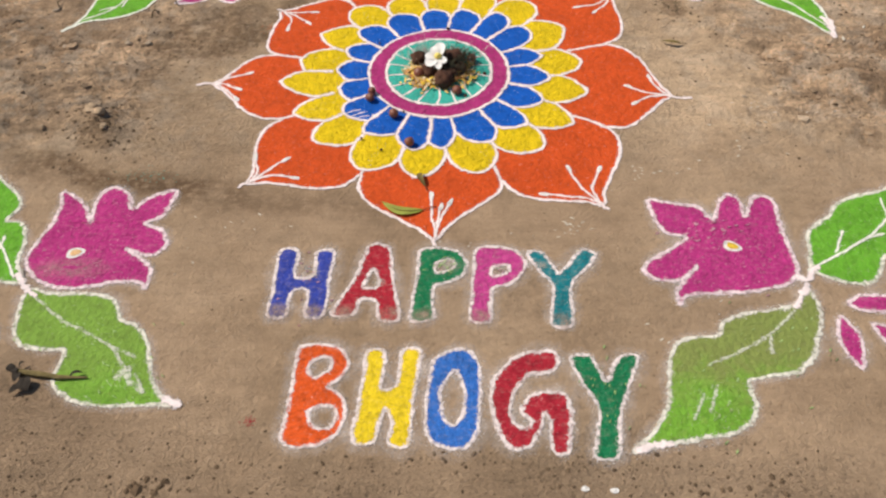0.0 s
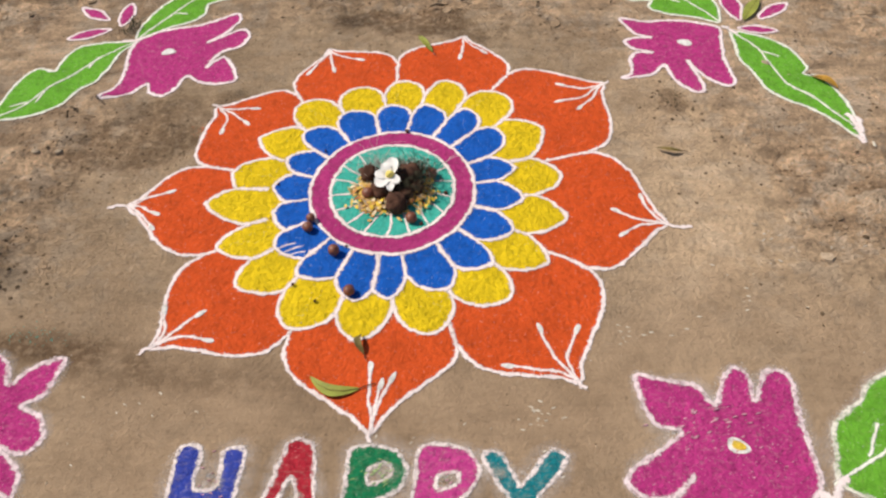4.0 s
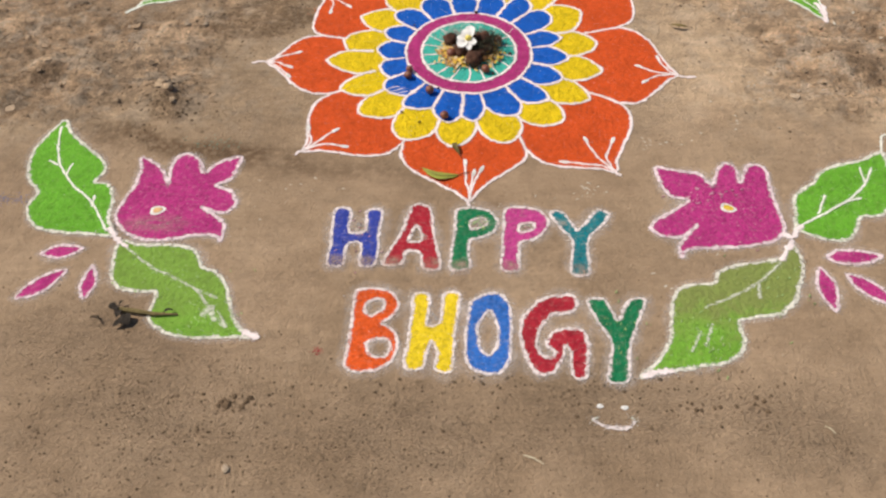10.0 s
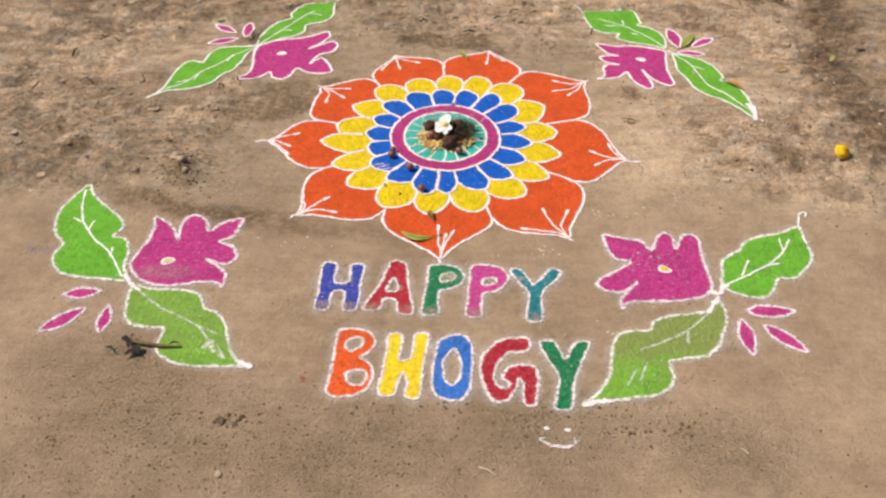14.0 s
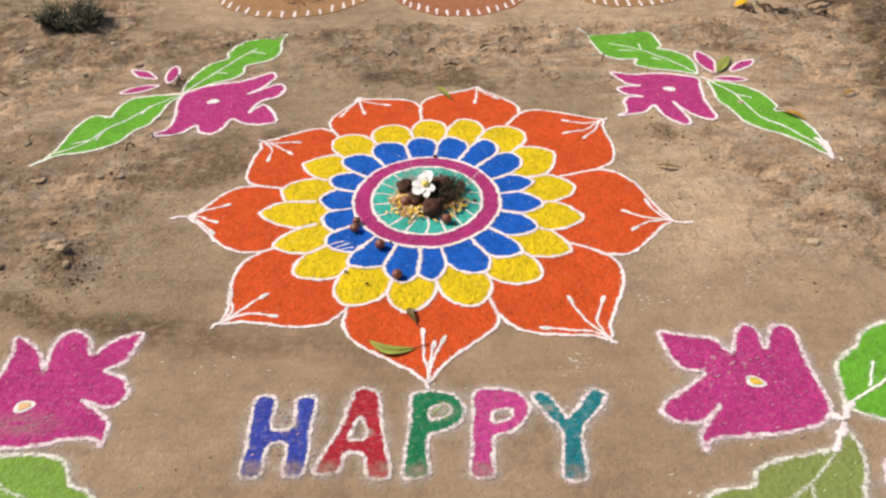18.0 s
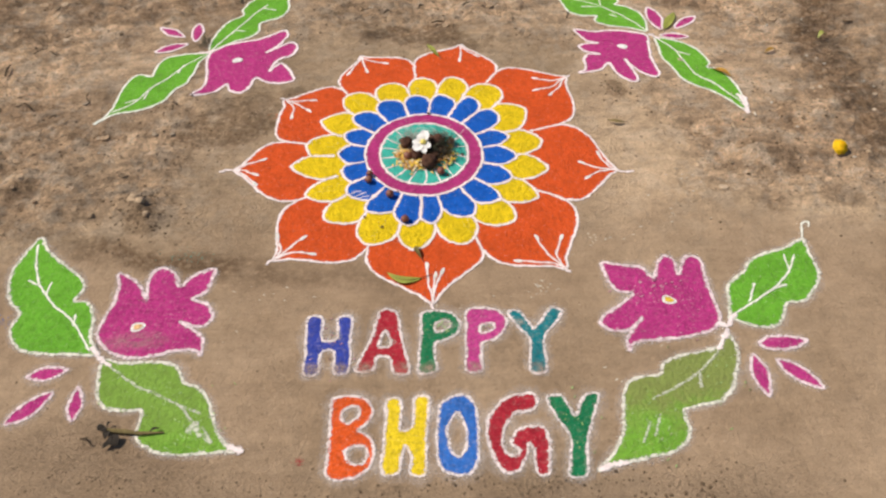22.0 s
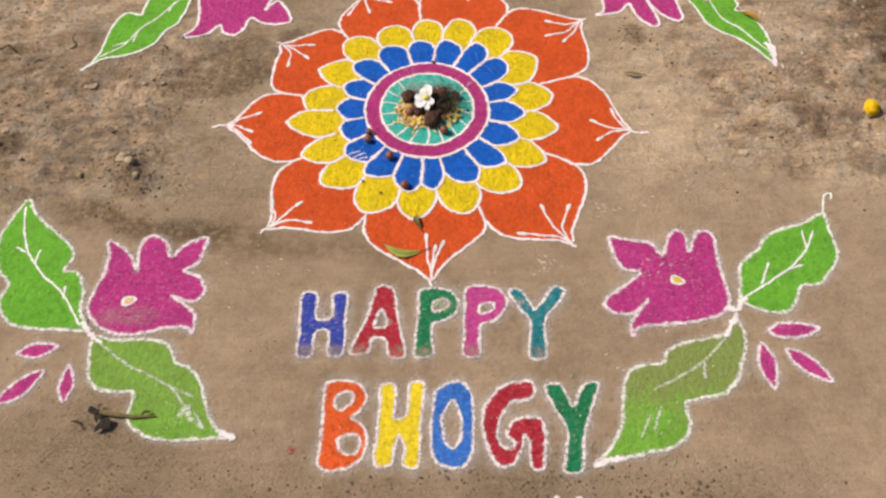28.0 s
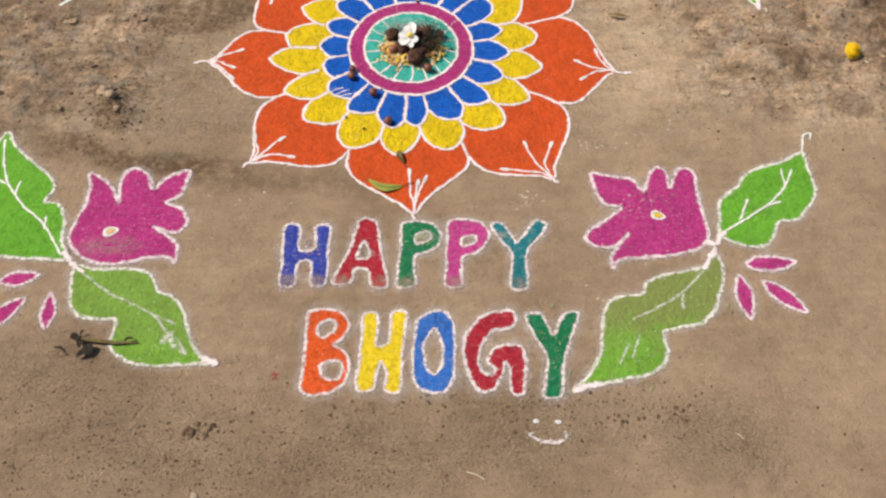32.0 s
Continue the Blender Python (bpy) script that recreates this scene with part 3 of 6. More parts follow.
BLUE_DIP_R = [0.324, 0.326, 0.320, 0.342, 0.302, 0.296, 0.295, 0.296, 0.323, 0.310, 0.356, 0.331, 0.325, 0.315, 0.296, 0.290, 0.286, 0.302]
BLUE_DIP_A = [100.6, 81.8, 63.4, 47.2, 26.9, 6.9, -15.6, -39.2, -58.0, -80.1, -94.2, -111.3, -130.4, -151.5, -172.6, -196.1, -217.3, -237.9]


RIGHT_SIDE = {3: 0.9, 4: 0.62}  # flatter flanks of two petals
# three strokes fan from each tip: how far in and how far turned, at the middle and at the end
STROKES = [
    ((0.047, -3.0, 0.068, -6.9), (0.061, -0.9, 0.121, -1.5), (0.034, 2.8, 0.058, 5.5)),
    ((0.074, 1.9, 0.108, 6.5), (0.109, -0.8, 0.173, 1.6), (0.071, -2.3, 0.143, -3.8)),
    ((0.08, 0.5, 0.137, 2.6), (0.072, -1.4, 0.11, -4.9), (0.048, 3.4, 0.065, 7.6)),
    ((0.088, -0.1, 0.172, 2.5), (0.073, 2.0, 0.109, 8.1), (0.061, -2.2, 0.124, -8.8)),
    ((0.09, -1.1, 0.175, -1.3), (0.089, 1.1, 0.144, 3.6), (0.076, 0.3, 0.128, 1.2)),
    ((0.05, -1.9, 0.081, -6.7), (0.075, -0.4, 0.141, -0.4), (0.072, 1.8, 0.106, 6.9)),
    ((0.054, -2.5, 0.113, -4.6), (0.047, 0.6, 0.087, 3.0), (0.049, 3.0, 0.081, 7.6)),
    ((0.057, -1.9, 0.106, -5.9), (0.073, -0.4, 0.136, 0.7), (0.069, 2.3, 0.097, 7.5)),
    ((0.054, -2.2, 0.093, -7.3), (0.057, 0.8, 0.123, 1.2), (0.058, 3.6, 0.104, 8.3)),
]
TAIL = [0, 0.02, 0.065, 0.02, 0.02, 0.03, 0.055, 0.02, 0]


def polar(r, degrees):
    return (HUB[0] + r * math.cos(radians(degrees)), HUB[1] + r * math.sin(radians(degrees)))


def around(rx, ry, degrees):
    return (0.0030 + rx * math.cos(radians(degrees)), 0.0948 + ry * math.sin(radians(degrees)))


def large_flower():
    flower = thing("rangoli_flower", "large rangoli flower of orange, yellow and blue powder petals", "rangoli", at=(0, 0, 0))
    for i in range(9):
        va, vr, wa, wr = VALLEY_A[i], VALLEY_R[i], VALLEY_A[(i + 1) % 9], VALLEY_R[(i + 1) % 9]
        if i == 8:
            wa -= 360
        ta, tr = TIP_A[i], TIP_R[i]
        pts = [polar(0.36, va), polar(0.46, va), polar(vr - 0.02, va)]
        rise = ((0.11, 0.24), (0.34, 0.46), (0.64, 0.645), (0.87, 0.81))
        lean = RIGHT_SIDE.get(i, 1.0)
        pts += [polar(vr + (tr - vr) * v * (lean + (1 - lean) * u * u), va + (ta - va) * u) for u, v in rise]
        pts += [polar(tr, ta)]
        pts += [polar(wr + (tr - wr) * v, wa + (ta - wa) * u) for u, v in rise[::-1]]
        pts += [polar(wr - 0.02, wa), polar(0.46, wa), polar(0.36, wa)]
        petal = powder_piece(flower, "outer_petal", pts, M_ORANGE, 0.0018 + 0.0002 * (i % 2), drawn=pts[1:13], label="pointed orange powder petal")
        for mid_in, mid_turn, end_in, end_turn in STROKES[i]:
            mid, end = polar(tr - mid_in, ta + mid_turn), polar(tr - end_in, ta + end_turn)
            stroke(petal, "tip_stroke", [polar(tr - 0.004, ta), polar(tr - mid_in * 0.5, ta + mid_turn * 0.3), mid, end], 0.0033, 0.0062)
            ex, ey = end
            part("stroke_end", fill_mesh("stroke_end", oval((ex, ey), 0.017, 0.0066, math.degrees(math.atan2(ey - mid[1], ex - mid[0])), 0.08), lift=0.0034), M_WHITE, petal, "thick white powder stroke end")
        if TAIL[i]:
            stroke(petal, "tip_tail", [polar(tr - 0.01, ta), polar(tr + TAIL[i] * 0.5, ta - 0.4), polar(tr + TAIL[i], ta + 0.2)], 0.0030, 0.008)
    for i in range(18):
        ring = petal_outline(i, YELLOW_R, YELLOW_A, YELLOW_DIP_R, YELLOW_DIP_A, 0.27)
        seen = [p for p in ring if math.hypot(p[0] - HUB[0], p[1] - HUB[1]) > 0.34]
        powder_piece(flower, "middle_petal", ring, M_YELLOW, drawn=seen, lift=0.0035 + 0.0002 * (i % 2), label="rounded yellow powder petal")
    for i in range(18):
        powder_piece(flower, "inner_petal", petal_outline(i, BLUE_R, BLUE_A, BLUE_DIP_R, BLUE_DIP_A, 0.215), M_BLUE, 0.0053 + 0.0002 * (i % 2), label="rounded blue powder petal")
    outer = [around(0.2325, 0.2485, k * 10) for k in range(36)]
    powder_piece(flower, "ring", outer, M_RING, 0.0070, label="magenta powder ring")
    inner = [around(0.1755, 0.1880, k * 10) for k in range(36)]
    disc = powder_piece(flower, "disc", inner, M_TEAL, 0.0086, label="teal powder disc with white spokes")
    for k in range(18):
        a = k * 20 + 8
        if 40 < a < 125:
            continue
        stroke(disc, "spoke", [around(0.085, 0.09, a + random.uniform(0, 12)), around(0.13, 0.139, a + random.uniform(-1, 4)), around(0.1735, 0.186, a)], 0.0099, 0.0048)
    return flower


def oval(at, a, b, turn=0.0, wobble=0.0, n=14):
    c, s = math.cos(radians(turn)), math.sin(radians(turn))
    out = []
    for k in range(n):
        t = math.tau * k / n
        g = 1 + wobble * math.sin(3 * t + at[0] * 50)
        u, v = a * g * math.cos(t), b * g * math.sin(t)
        out.append(Vector((at[0] + u * c - v * s, at[1] + u * s + v * c)))
    return out


def petal_outline(i, tip_r, tip_a, dip_r, dip_a, base):
    """A rounded petal from the dip before it, over its tip, to the dip after it."""
    r, a, n = tip_r[i], tip_a[i], len(tip_r)
    r0, a0 = dip_r[i], dip_a[i]
    r1, a1 = dip_r[(i + 1) % n], dip_a[(i + 1) % n] - (360 if i == n - 1 else 0)
    rise = math.sin(radians(a))
    full = 2.0 if rise > 0.55 else 1.6 if rise < -0.55 else 1.36
    swell = [(u, (1 - (1 - u) ** full) ** (1 / full)) for u in (0.05, 0.16, 0.34, 0.58, 0.8)]
    low = [0.35] if base > 0.25 else []
    pts = [(base, a0 * 0.85 + a * 0.15)] + [(k, a0 * 0.97 + a * 0.03) for k in low] + [(r0, a0)] + [(r0 + (r - r0) * v, a0 + (a - a0) * u) for u, v in swell]
    pts += [(r, a)] + [(r1 + (r - r1) * v, a1 + (a - a1) * u) for u, v in swell[::-1]] + [(r1, a1)] + [(k, a1 * 0.97 + a * 0.03) for k in low] + [(base, a1 * 0.85 + a * 0.15)]
    return [polar(*p) for p in pts]


large_flower()


# the corner sprays and the greeting; outlines in centimetres from each flower's eye
def powder_flower(at, outline):
    f = thing("powder_flower", "magenta powder flower with a white outline and a pale eye", "rangoli", "corner flowers", (*at, 0))
    body = powder_piece(f, "bloom", placed(at, outline), M_MAGENTA, 0.0019, 0.0098, rim=M_WORN_PINK if at[1] < 0 else M_LINE_PINK)
    part("eye", fill_mesh("eye", oval(at, 0.025, 0.018, -24 if at[0] > 0 else 18, 0.10), lift=0.0032), M_WHITE, f, "pale powder eye")
    if at[1] > 0:
        return f
    part("pistil", fill_mesh("pistil", oval((at[0] + 0.001, at[1]), 0.015, 0.0095, -24 if at[0] > 0 else 18, 0.1), lift=0.0050), M_EGG if at[0] > 0 else M_SALMON, f, "pale orange powder dot")
    return f


def powder_leaf(at, outline, veins):
    f = thing("powder_leaf", "bright green powder leaf with white outline and veins", "rangoli", "corner leaves", (*at, 0))
    low = at[1] < 0 and sum(y for _, y in outline) < 0
    powder_piece(f, "blade", placed(at, outline), M_GREEN_DUSTY if low else M_GREEN, 0.0018, 0.0092 if at[1] < 0 else 0.0082, rim=M_WORN_CREAM if at[1] < 0 else M_LINE_CREAM)
    if low:
        tagged(f, "green powder leaf dulled by dust, with white veins")
    for v in veins:
        stroke(f, "vein", placed(at, v), 0.0032, 0.0066 if low else 0.0058, "thin rubbed white powder vein" if low else "thin white powder vein", M_RUBBED if low else M_LINE_CREAM)
    return f


def powder_bud(at, base, tip):
    (x0, y0), (x1, y1) = placed(at, [base, tip])
    d = Vector((x1 - x0, y1 - y0))
    side = Vector((-d.y, d.x)) * (0.17 if d.length > 0.12 else 0.2)
    p = Vector((x0, y0))
    f = thing("powder_bud", "small pointed magenta powder bud with a white outline", "rangoli", "corner buds", (x0, y0, 0))
    pts = [p, p + d * 0.22 + side * 0.75, p + d * 0.5 + side, p + d * 0.8 + side * 0.62, p + d, p + d * 0.8 - side * 0.62, p + d * 0.5 - side, p + d * 0.22 - side * 0.75]
    powder_piece(f, "bud", pts, M_MAGENTA, 0.0019, 0.0082, rim=M_WORN_PINK if y0 < 0 else M_LINE_PINK)
    return f


LETTER_LOOK = {"h_blue": ("indigo", "H"), "a_red": ("red", "A"), "p_green": ("bottle green", "P"), "p_pink": ("pink", "P"), "y_teal": ("teal", "Y"), "b_orange": ("orange", "B"), "h_yellow": ("yellow", "H"), "o_blue": ("blue", "O"), "g_red": ("red", "G"), "y_green": ("bottle green", "Y")}


def powder_letter(at, which, outline, holes):
    colour, char = LETTER_LOOK[which]
    f = thing("letter", f"capital {char} in {colour} powder with a white outline", "letter", "greeting letters", (*at, 0))
    powder_piece(f, "face", placed(at, outline), LETTER[colour], 0.0019, 0.0080, [placed(at, h) for h in holes], rim=M_WORN)
    return f


AT_L = (-0.969, -0.709)
powder_flower(AT_L, [(21.9, -12.6), (19.8, -10.5), (14.2, -10.4), (6.1, -12.0), (-1.4, -11.7), (-7.2, -9.1), (-11.3, -4.3), (-12.3, -0.4), (-11.3, 4.8), (-9.6, 11.4), (-9.6, 18.1), (-10.7, 23.9), (-6.1, 21.3), (-2.1, 17.1), (0.7, 11.5), (0.1, 18.4), (1.0, 23.4), (4.0, 25.7), (8.1, 23.0), (10.9, 16.9), (13.8, 20.1), (17.3, 22.3), (21.9, 23.7), (21.6, 18.5), (20.0, 13.5), (16.0, 11.0), (21.0, 8.2), (23.6, 3.6), (22.5, 0.1), (18.9, -1.1), (13.4, 1.2), (18.2, -2.3), (21.7, -6.1)])
powder_leaf(AT_L, [(-11.0, -10.1), (-18.8, -9.5), (-26.5, -8.8), (-34.5, -7.2), (-38.9, -2.9), (-40.8, 2.7), (-39.8, 8.6), (-44.1, 13.3), (-46.8, 20.0), (-47.7, 28.8), (-45.3, 37.3), (-42.5, 43.5), (-37.8, 36.4), (-31.2, 30.0), (-24.4, 23.8), (-21.5, 18.9), (-23.0, 12.5), (-18.9, 11.9), (-16.1, 7.6), (-14.7, 1.3), (-14.2, -3.8)],
            [[(-42.6, 40.3), (-40.5, 30.4), (-36.4, 20.3), (-30.4, 11.9), (-23.0, 5.0), (-17.7, -1.7), (-13.4, -8.8)],
             [(-41.2, 22.9), (-37.0, 20.5)],
             [(-32.8, 21.7), (-33.5, 15.7)],
             [(-21.4, 6.8), (-21.0, 1.6)]])
powder_leaf(AT_L, [(-8.1, -12.6), (-2.7, -13.8), (4.8, -14.1), (11.4, -15.0), (16.1, -17.5), (18.6, -22.9), (22.6, -24.5), (26.2, -28.4), (28.1, -33.7), (30.3, -39.4), (33.4, -44.8), (37.4, -47.0), (31.3, -47.1), (22.8, -47.4), (15.8, -46.6), (10.9, -44.1), (7.3, -40.5), (7.3, -31.9), (1.8, -31.5), (-3.5, -30.2), (-6.9, -26.4), (-8.1, -21.3)],
            [[(-8.1, -12.9), (-1.5, -18.5), (4.1, -23.0), (11.3, -26.8), (17.4, -30.1), (20.9, -33.9), (24.7, -39.5)],
             [(17.4, -30.1), (24.9, -34.0)],
             [(26.2, -38.5), (29.8, -44.0)]])
powder_bud(AT_L, (-30.2, -17.5), (-18.5, -15.4))
powder_bud(AT_L, (-32.0, -33.9), (-20.8, -23.7))
powder_bud(AT_L, (-12.6, -34.1), (-13.5, -22.0))
AT_R = (0.780, -0.713)
powder_flower(AT_R, [(-18.8, 17.9), (-12.2, 16.4), (-6.4, 15.2), (-2.7, 9.9), (0.3, 16.5), (3.6, 19.9), (6.3, 18.0), (6.6, 11.2), (9.7, 17.5), (13.1, 19.3), (15.6, 17.0), (15.4, 10.5), (14.9, 2.9), (15.0, -4.4), (14.4, -9.7), (11.7, -12.9), (6.8, -14.5), (-1.4, -15.6), (-9.5, -15.9), (-15.2, -16.7), (-17.5, -19.4), (-17.4, -15.8), (-14.4, -10.9), (-10.7, -6.9), (-15.9, -11.2), (-21.6, -11.4), (-24.2, -8.5), (-22.3, -4.7), (-16.7, -1.1), (-11.0, 3.6), (-15.9, 5.1), (-18.3, 10.7)])
powder_leaf(AT_R, [(18.7, -8.4), (19.9, -1.8), (22.4, 5.6), (29.4, 10.9), (32.6, 15.2), (39.4, 18.7), (47.7, 20.9), (55.1, 24.7), (54.8, 18.2), (55.1, 11.7), (52.9, 4.7), (46.0, -2.9), (39.3, -3.7), (36.2, -8.5), (33.2, -12.4), (29.3, -13.6), (24.1, -12.3)],
            [[(17.1, -9.1), (27.8, -2.8), (36.3, 2.1), (43.2, 8.2), (49.5, 17.4)],
             [(31.0, 5.3), (26.8, -2.6)],
             [(45.8, 17.9), (44.8, 10.1)],
             [(35.8, 2.1), (41.8, 3.7)],
             [(55.1, 24.7), (57.5, 31.7), (60.5, 32.9), (59.4, 30.3)]])
powder_leaf(AT_R, [(15.1, -14.7), (11.4, -19.7), (5.6, -21.3), (-1.6, -22.6), (-7.8, -25.0), (-10.1, -29.0), (-15.0, -29.5), (-19.5, -30.6), (-23.0, -34.9), (-24.4, -41.5), (-26.0, -48.0), (-30.5, -55.2), (-35.3, -59.7), (-27.7, -57.7), (-20.3, -56.8), (-13.7, -55.5), (-8.9, -52.8), (-6.3, -48.4), (-6.1, -41.9), (-1.0, -40.9), (5.8, -39.7), (10.8, -35.0), (14.2, -28.1), (16.5, -20.5)],
            [[(14.6, -16.3), (9.2, -22.9), (2.7, -28.4), (-5.4, -33.4), (-14.8, -37.8)],
             [(2.3, -29.0), (1.1, -34.8)],
             [(-17.3, -45.3), (-21.0, -52.1)],
             [(-13.6, -42.8), (-17.1, -50.6)]])
powder_bud(AT_R, (23.8, -19.9), (39.7, -19.5))
powder_bud(AT_R, (20.9, -23.8), (20.7, -38.8))
powder_bud(AT_R, (27.8, -26.2), (38.1, -37.3))
AT_TL = (-0.811, 0.808)
powder_flower(AT_TL, [(-16.7, -26.6), (-11.5, -24.9), (-6.7, -23.0), (-2.9, -18.6), (-0.6, -23.7), (3.8, -25.0), (7.4, -21.0), (9.7, -14.2), (14.1, -17.7), (19.9, -19.0), (26.5, -17.5), (24.2, -9.7), (19.7, -3.6), (15.2, -9.2), (18.4, -0.5), (24.0, 2.2), (26.9, 8.7), (24.6, 13.0), (19.7, 11.2), (12.6, 5.4), (18.1, 11.9), (21.5, 19.2), (20.0, 24.1), (14.7, 20.7), (8.0, 16.8), (0.2, 15.1), (-6.5, 12.8), (-12.2, 8.1), (-13.8, 1.4), (-12.9, -7.5), (-12.4, -18.0)])
powder_leaf(AT_TL, [(-13.1, 8.1), (-13.7, 17.0), (-11.5, 25.6), (-7.5, 33.2), (-1.0, 39.1), (-2.1, 43.9), (1.8, 50.4), (7.7, 56.2), (13.9, 59.1), (20.0, 63.8), (20.0, 51.7), (20.1, 42.0), (15.8, 35.3), (7.7, 31.2), (7.7, 24.0), (3.7, 19.2), (-2.9, 15.9)],
            [[(-12.9, 8.9), (-5.0, 23.0), (1.7, 35.0), (7.8, 45.2), (18.6, 61.3)],
             [(-3.7, 25.1), (1.5, 24.4)],
             [(7.9, 44.7), (14.5, 42.4)],
             [(10.6, 54.3), (11.5, 48.6)]])
powder_leaf(AT_TL, [(-13.3, 6.9), (-18.4, 6.8), (-25.2, 6.2), (-31.8, 4.5), (-35.5, -1.3), (-36.5, -9.6), (-42.5, -8.7), (-46.2, -13.3), (-47.9, -21.5), (-48.9, -32.1), (-51.0, -38.0), (-54.5, -43.2), (-48.4, -37.3), (-40.0, -35.3), (-33.3, -33.0), (-27.9, -28.1), (-25.2, -21.0), (-20.9, -16.6), (-18.5, -9.2), (-16.8, 0.2)],
            [[(-14.0, 6.5), (-22.7, -2.1), (-28.6, -11.4), (-35.3, -19.5), (-41.2, -30.0), (-48.9, -35.6)],
             [(-23.7, -2.0), (-25.3, -8.8)],
             [(-35.9, -21.3), (-37.2, -27.5)],
             [(-40.0, -27.4), (-44.9, -29.7)]])
powder_bud(AT_TL, (-39.3, 29.5), (-27.1, 21.5))
powder_bud(AT_TL, (-21.4, 32.5), (-21.2, 17.0))
powder_bud(AT_TL, (-38.7, 9.4), (-24.7, 15.1))
AT_TR = (0.961, 0.801)
powder_flower(AT_TR, [(-19.1, 16.1), (-10.4, 13.4), (-1.1, 13.9), (5.7, 12.4), (13.2, 8.7), (12.3, -0.7), (11.0, -10.8), (11.6, -21.9), (8.9, -24.5), (4.0, -21.1), (0.6, -15.1), (-1.2, -10.1), (0.4, -18.0), (1.3, -25.6), (-1.8, -27.6), (-6.0, -23.3), (-8.1, -17.5), (-9.0, -12.6), (-13.3, -17.2), (-17.5, -18.8), (-24.3, -19.6), (-20.4, -16.8), (-19.8, -9.0), (-16.9, -5.5), (-12.0, -5.4), (-18.0, -3.0), (-19.8, 1.6), (-15.2, 3.8), (-10.8, 3.6), (-15.8, 6.2), (-18.5, 11.7)])
powder_leaf(AT_TR, [(14.1, 12.3), (7.5, 15.6), (-0.3, 17.6), (-6.9, 20.9), (-8.4, 23.9), (-6.6, 27.7), (-13.9, 28.1), (-19.5, 31.9), (-21.7, 41.6), (-22.1, 52.7), (-12.7, 52.9), (-3.7, 54.1), (3.7, 52.9), (6.5, 41.0), (4.3, 37.1), (9.7, 34.9), (14.6, 28.7), (15.9, 20.6)],
            [[(14.1, 13.0), (7.4, 24.5), (-0.3, 33.1), (-7.5, 39.5), (-15.4, 43.6)],
             [(-2.7, 36.8), (-2.4, 46.5)],
             [(-5.0, 35.8), (-12.6, 36.2)],
             [(3.4, 25.5), (-0.2, 28.0)],
             [(-22.1, 52.7), (-27.3, 62.0), (-22.7, 63.0)]])
powder_leaf(AT_TR, [(17.0, 6.3), (23.1, 4.5), (30.0, 0.3), (34.8, -7.2), (36.1, -15.2), (34.5, -19.0), (39.4, -21.2), (42.3, -29.8), (43.3, -39.8), (41.7, -53.4), (38.6, -47.0), (35.0, -41.1), (30.9, -36.4), (25.6, -32.5), (20.6, -26.7), (18.7, -18.1), (16.2, -10.7), (16.6, -2.0)],
            [[(16.3, 7.4), (23.0, -3.4), (25.6, -15.6), (27.9, -24.3), (33.5, -31.2), (41.3, -45.8)],
             [(23.5, -5.5), (29.4, -8.9)],
             [(29.3, -26.3), (34.4, -31.2)]])
powder_bud(AT_TR, (20.3, 33.5), (21.5, 13.2))
powder_bud(AT_TR, (40.4, 23.7), (28.5, 14.1))
powder_bud(AT_TR, (20.0, 8.3), (33.0, 5.8))
powder_letter((-0.349, -0.826), 'h_blue', [(-6.9, 11.1), (-2.2, 11.3), (-2.0, 2.6), (3.0, 3.0), (3.1, 10.9), (7.5, 11.0), (7.1, 0.6), (6.6, -10.3), (2.1, -10.5), (2.1, -2.9), (-0.5, -1.6), (-2.4, -3.6), (-2.7, -10.1), (-7.2, -10.2), (-7.1, -0.9)], [])
powder_letter((-0.169, -0.851), 'a_red', [(-1.3, 15.2), (3.8, 15.3), (5.1, 7.0), (6.5, -1.9), (7.2, -9.6), (2.5, -9.4), (1.7, -3.7), (-2.2, -2.7), (-4.1, -7.6), (-9.2, -7.8), (-6.6, -1.2), (-3.7, 6.7)], [[(-0.1, 7.1), (2.0, 3.5), (1.5, 1.2), (-2.0, 1.4)]])
powder_letter((-0.000, -0.820), 'p_green', [(-4.3, 10.5), (1.5, 11.3), (6.0, 9.6), (7.7, 5.6), (6.5, 1.6), (2.6, -0.8), (-0.8, -2.0), (-1.2, -8.0), (-1.0, -12.5), (-6.3, -13.0), (-5.9, -4.9), (-5.1, 2.9)], [[(-0.3, 6.0), (3.5, 7.2), (4.3, 4.6), (-0.2, 2.4)]])
powder_letter((0.147, -0.821), 'p_pink', [(-4.2, 10.7), (0.9, 11.4), (5.8, 10.2), (8.5, 6.2), (7.0, 1.6), (3.5, -1.3), (-0.4, -2.6), (-1.3, -7.5), (-1.8, -13.1), (-6.5, -13.0), (-5.8, -5.5), (-5.3, 2.3)], [[(-0.5, 4.2), (3.2, 5.3), (3.8, 2.8), (-0.2, 1.4)]])
powder_letter((0.321, -0.813), 'y_teal', [(-8.1, 8.3), (-4.6, 8.8), (-1.9, 3.3), (-0.5, 1.1), (3.3, 6.3), (6.3, 9.3), (9.6, 8.0), (6.5, 3.0), (2.7, -1.6), (1.5, -7.7), (0.8, -15.4), (-4.1, -15.1), (-3.0, -7.9), (-2.7, -2.9), (-5.4, 2.1)], [])
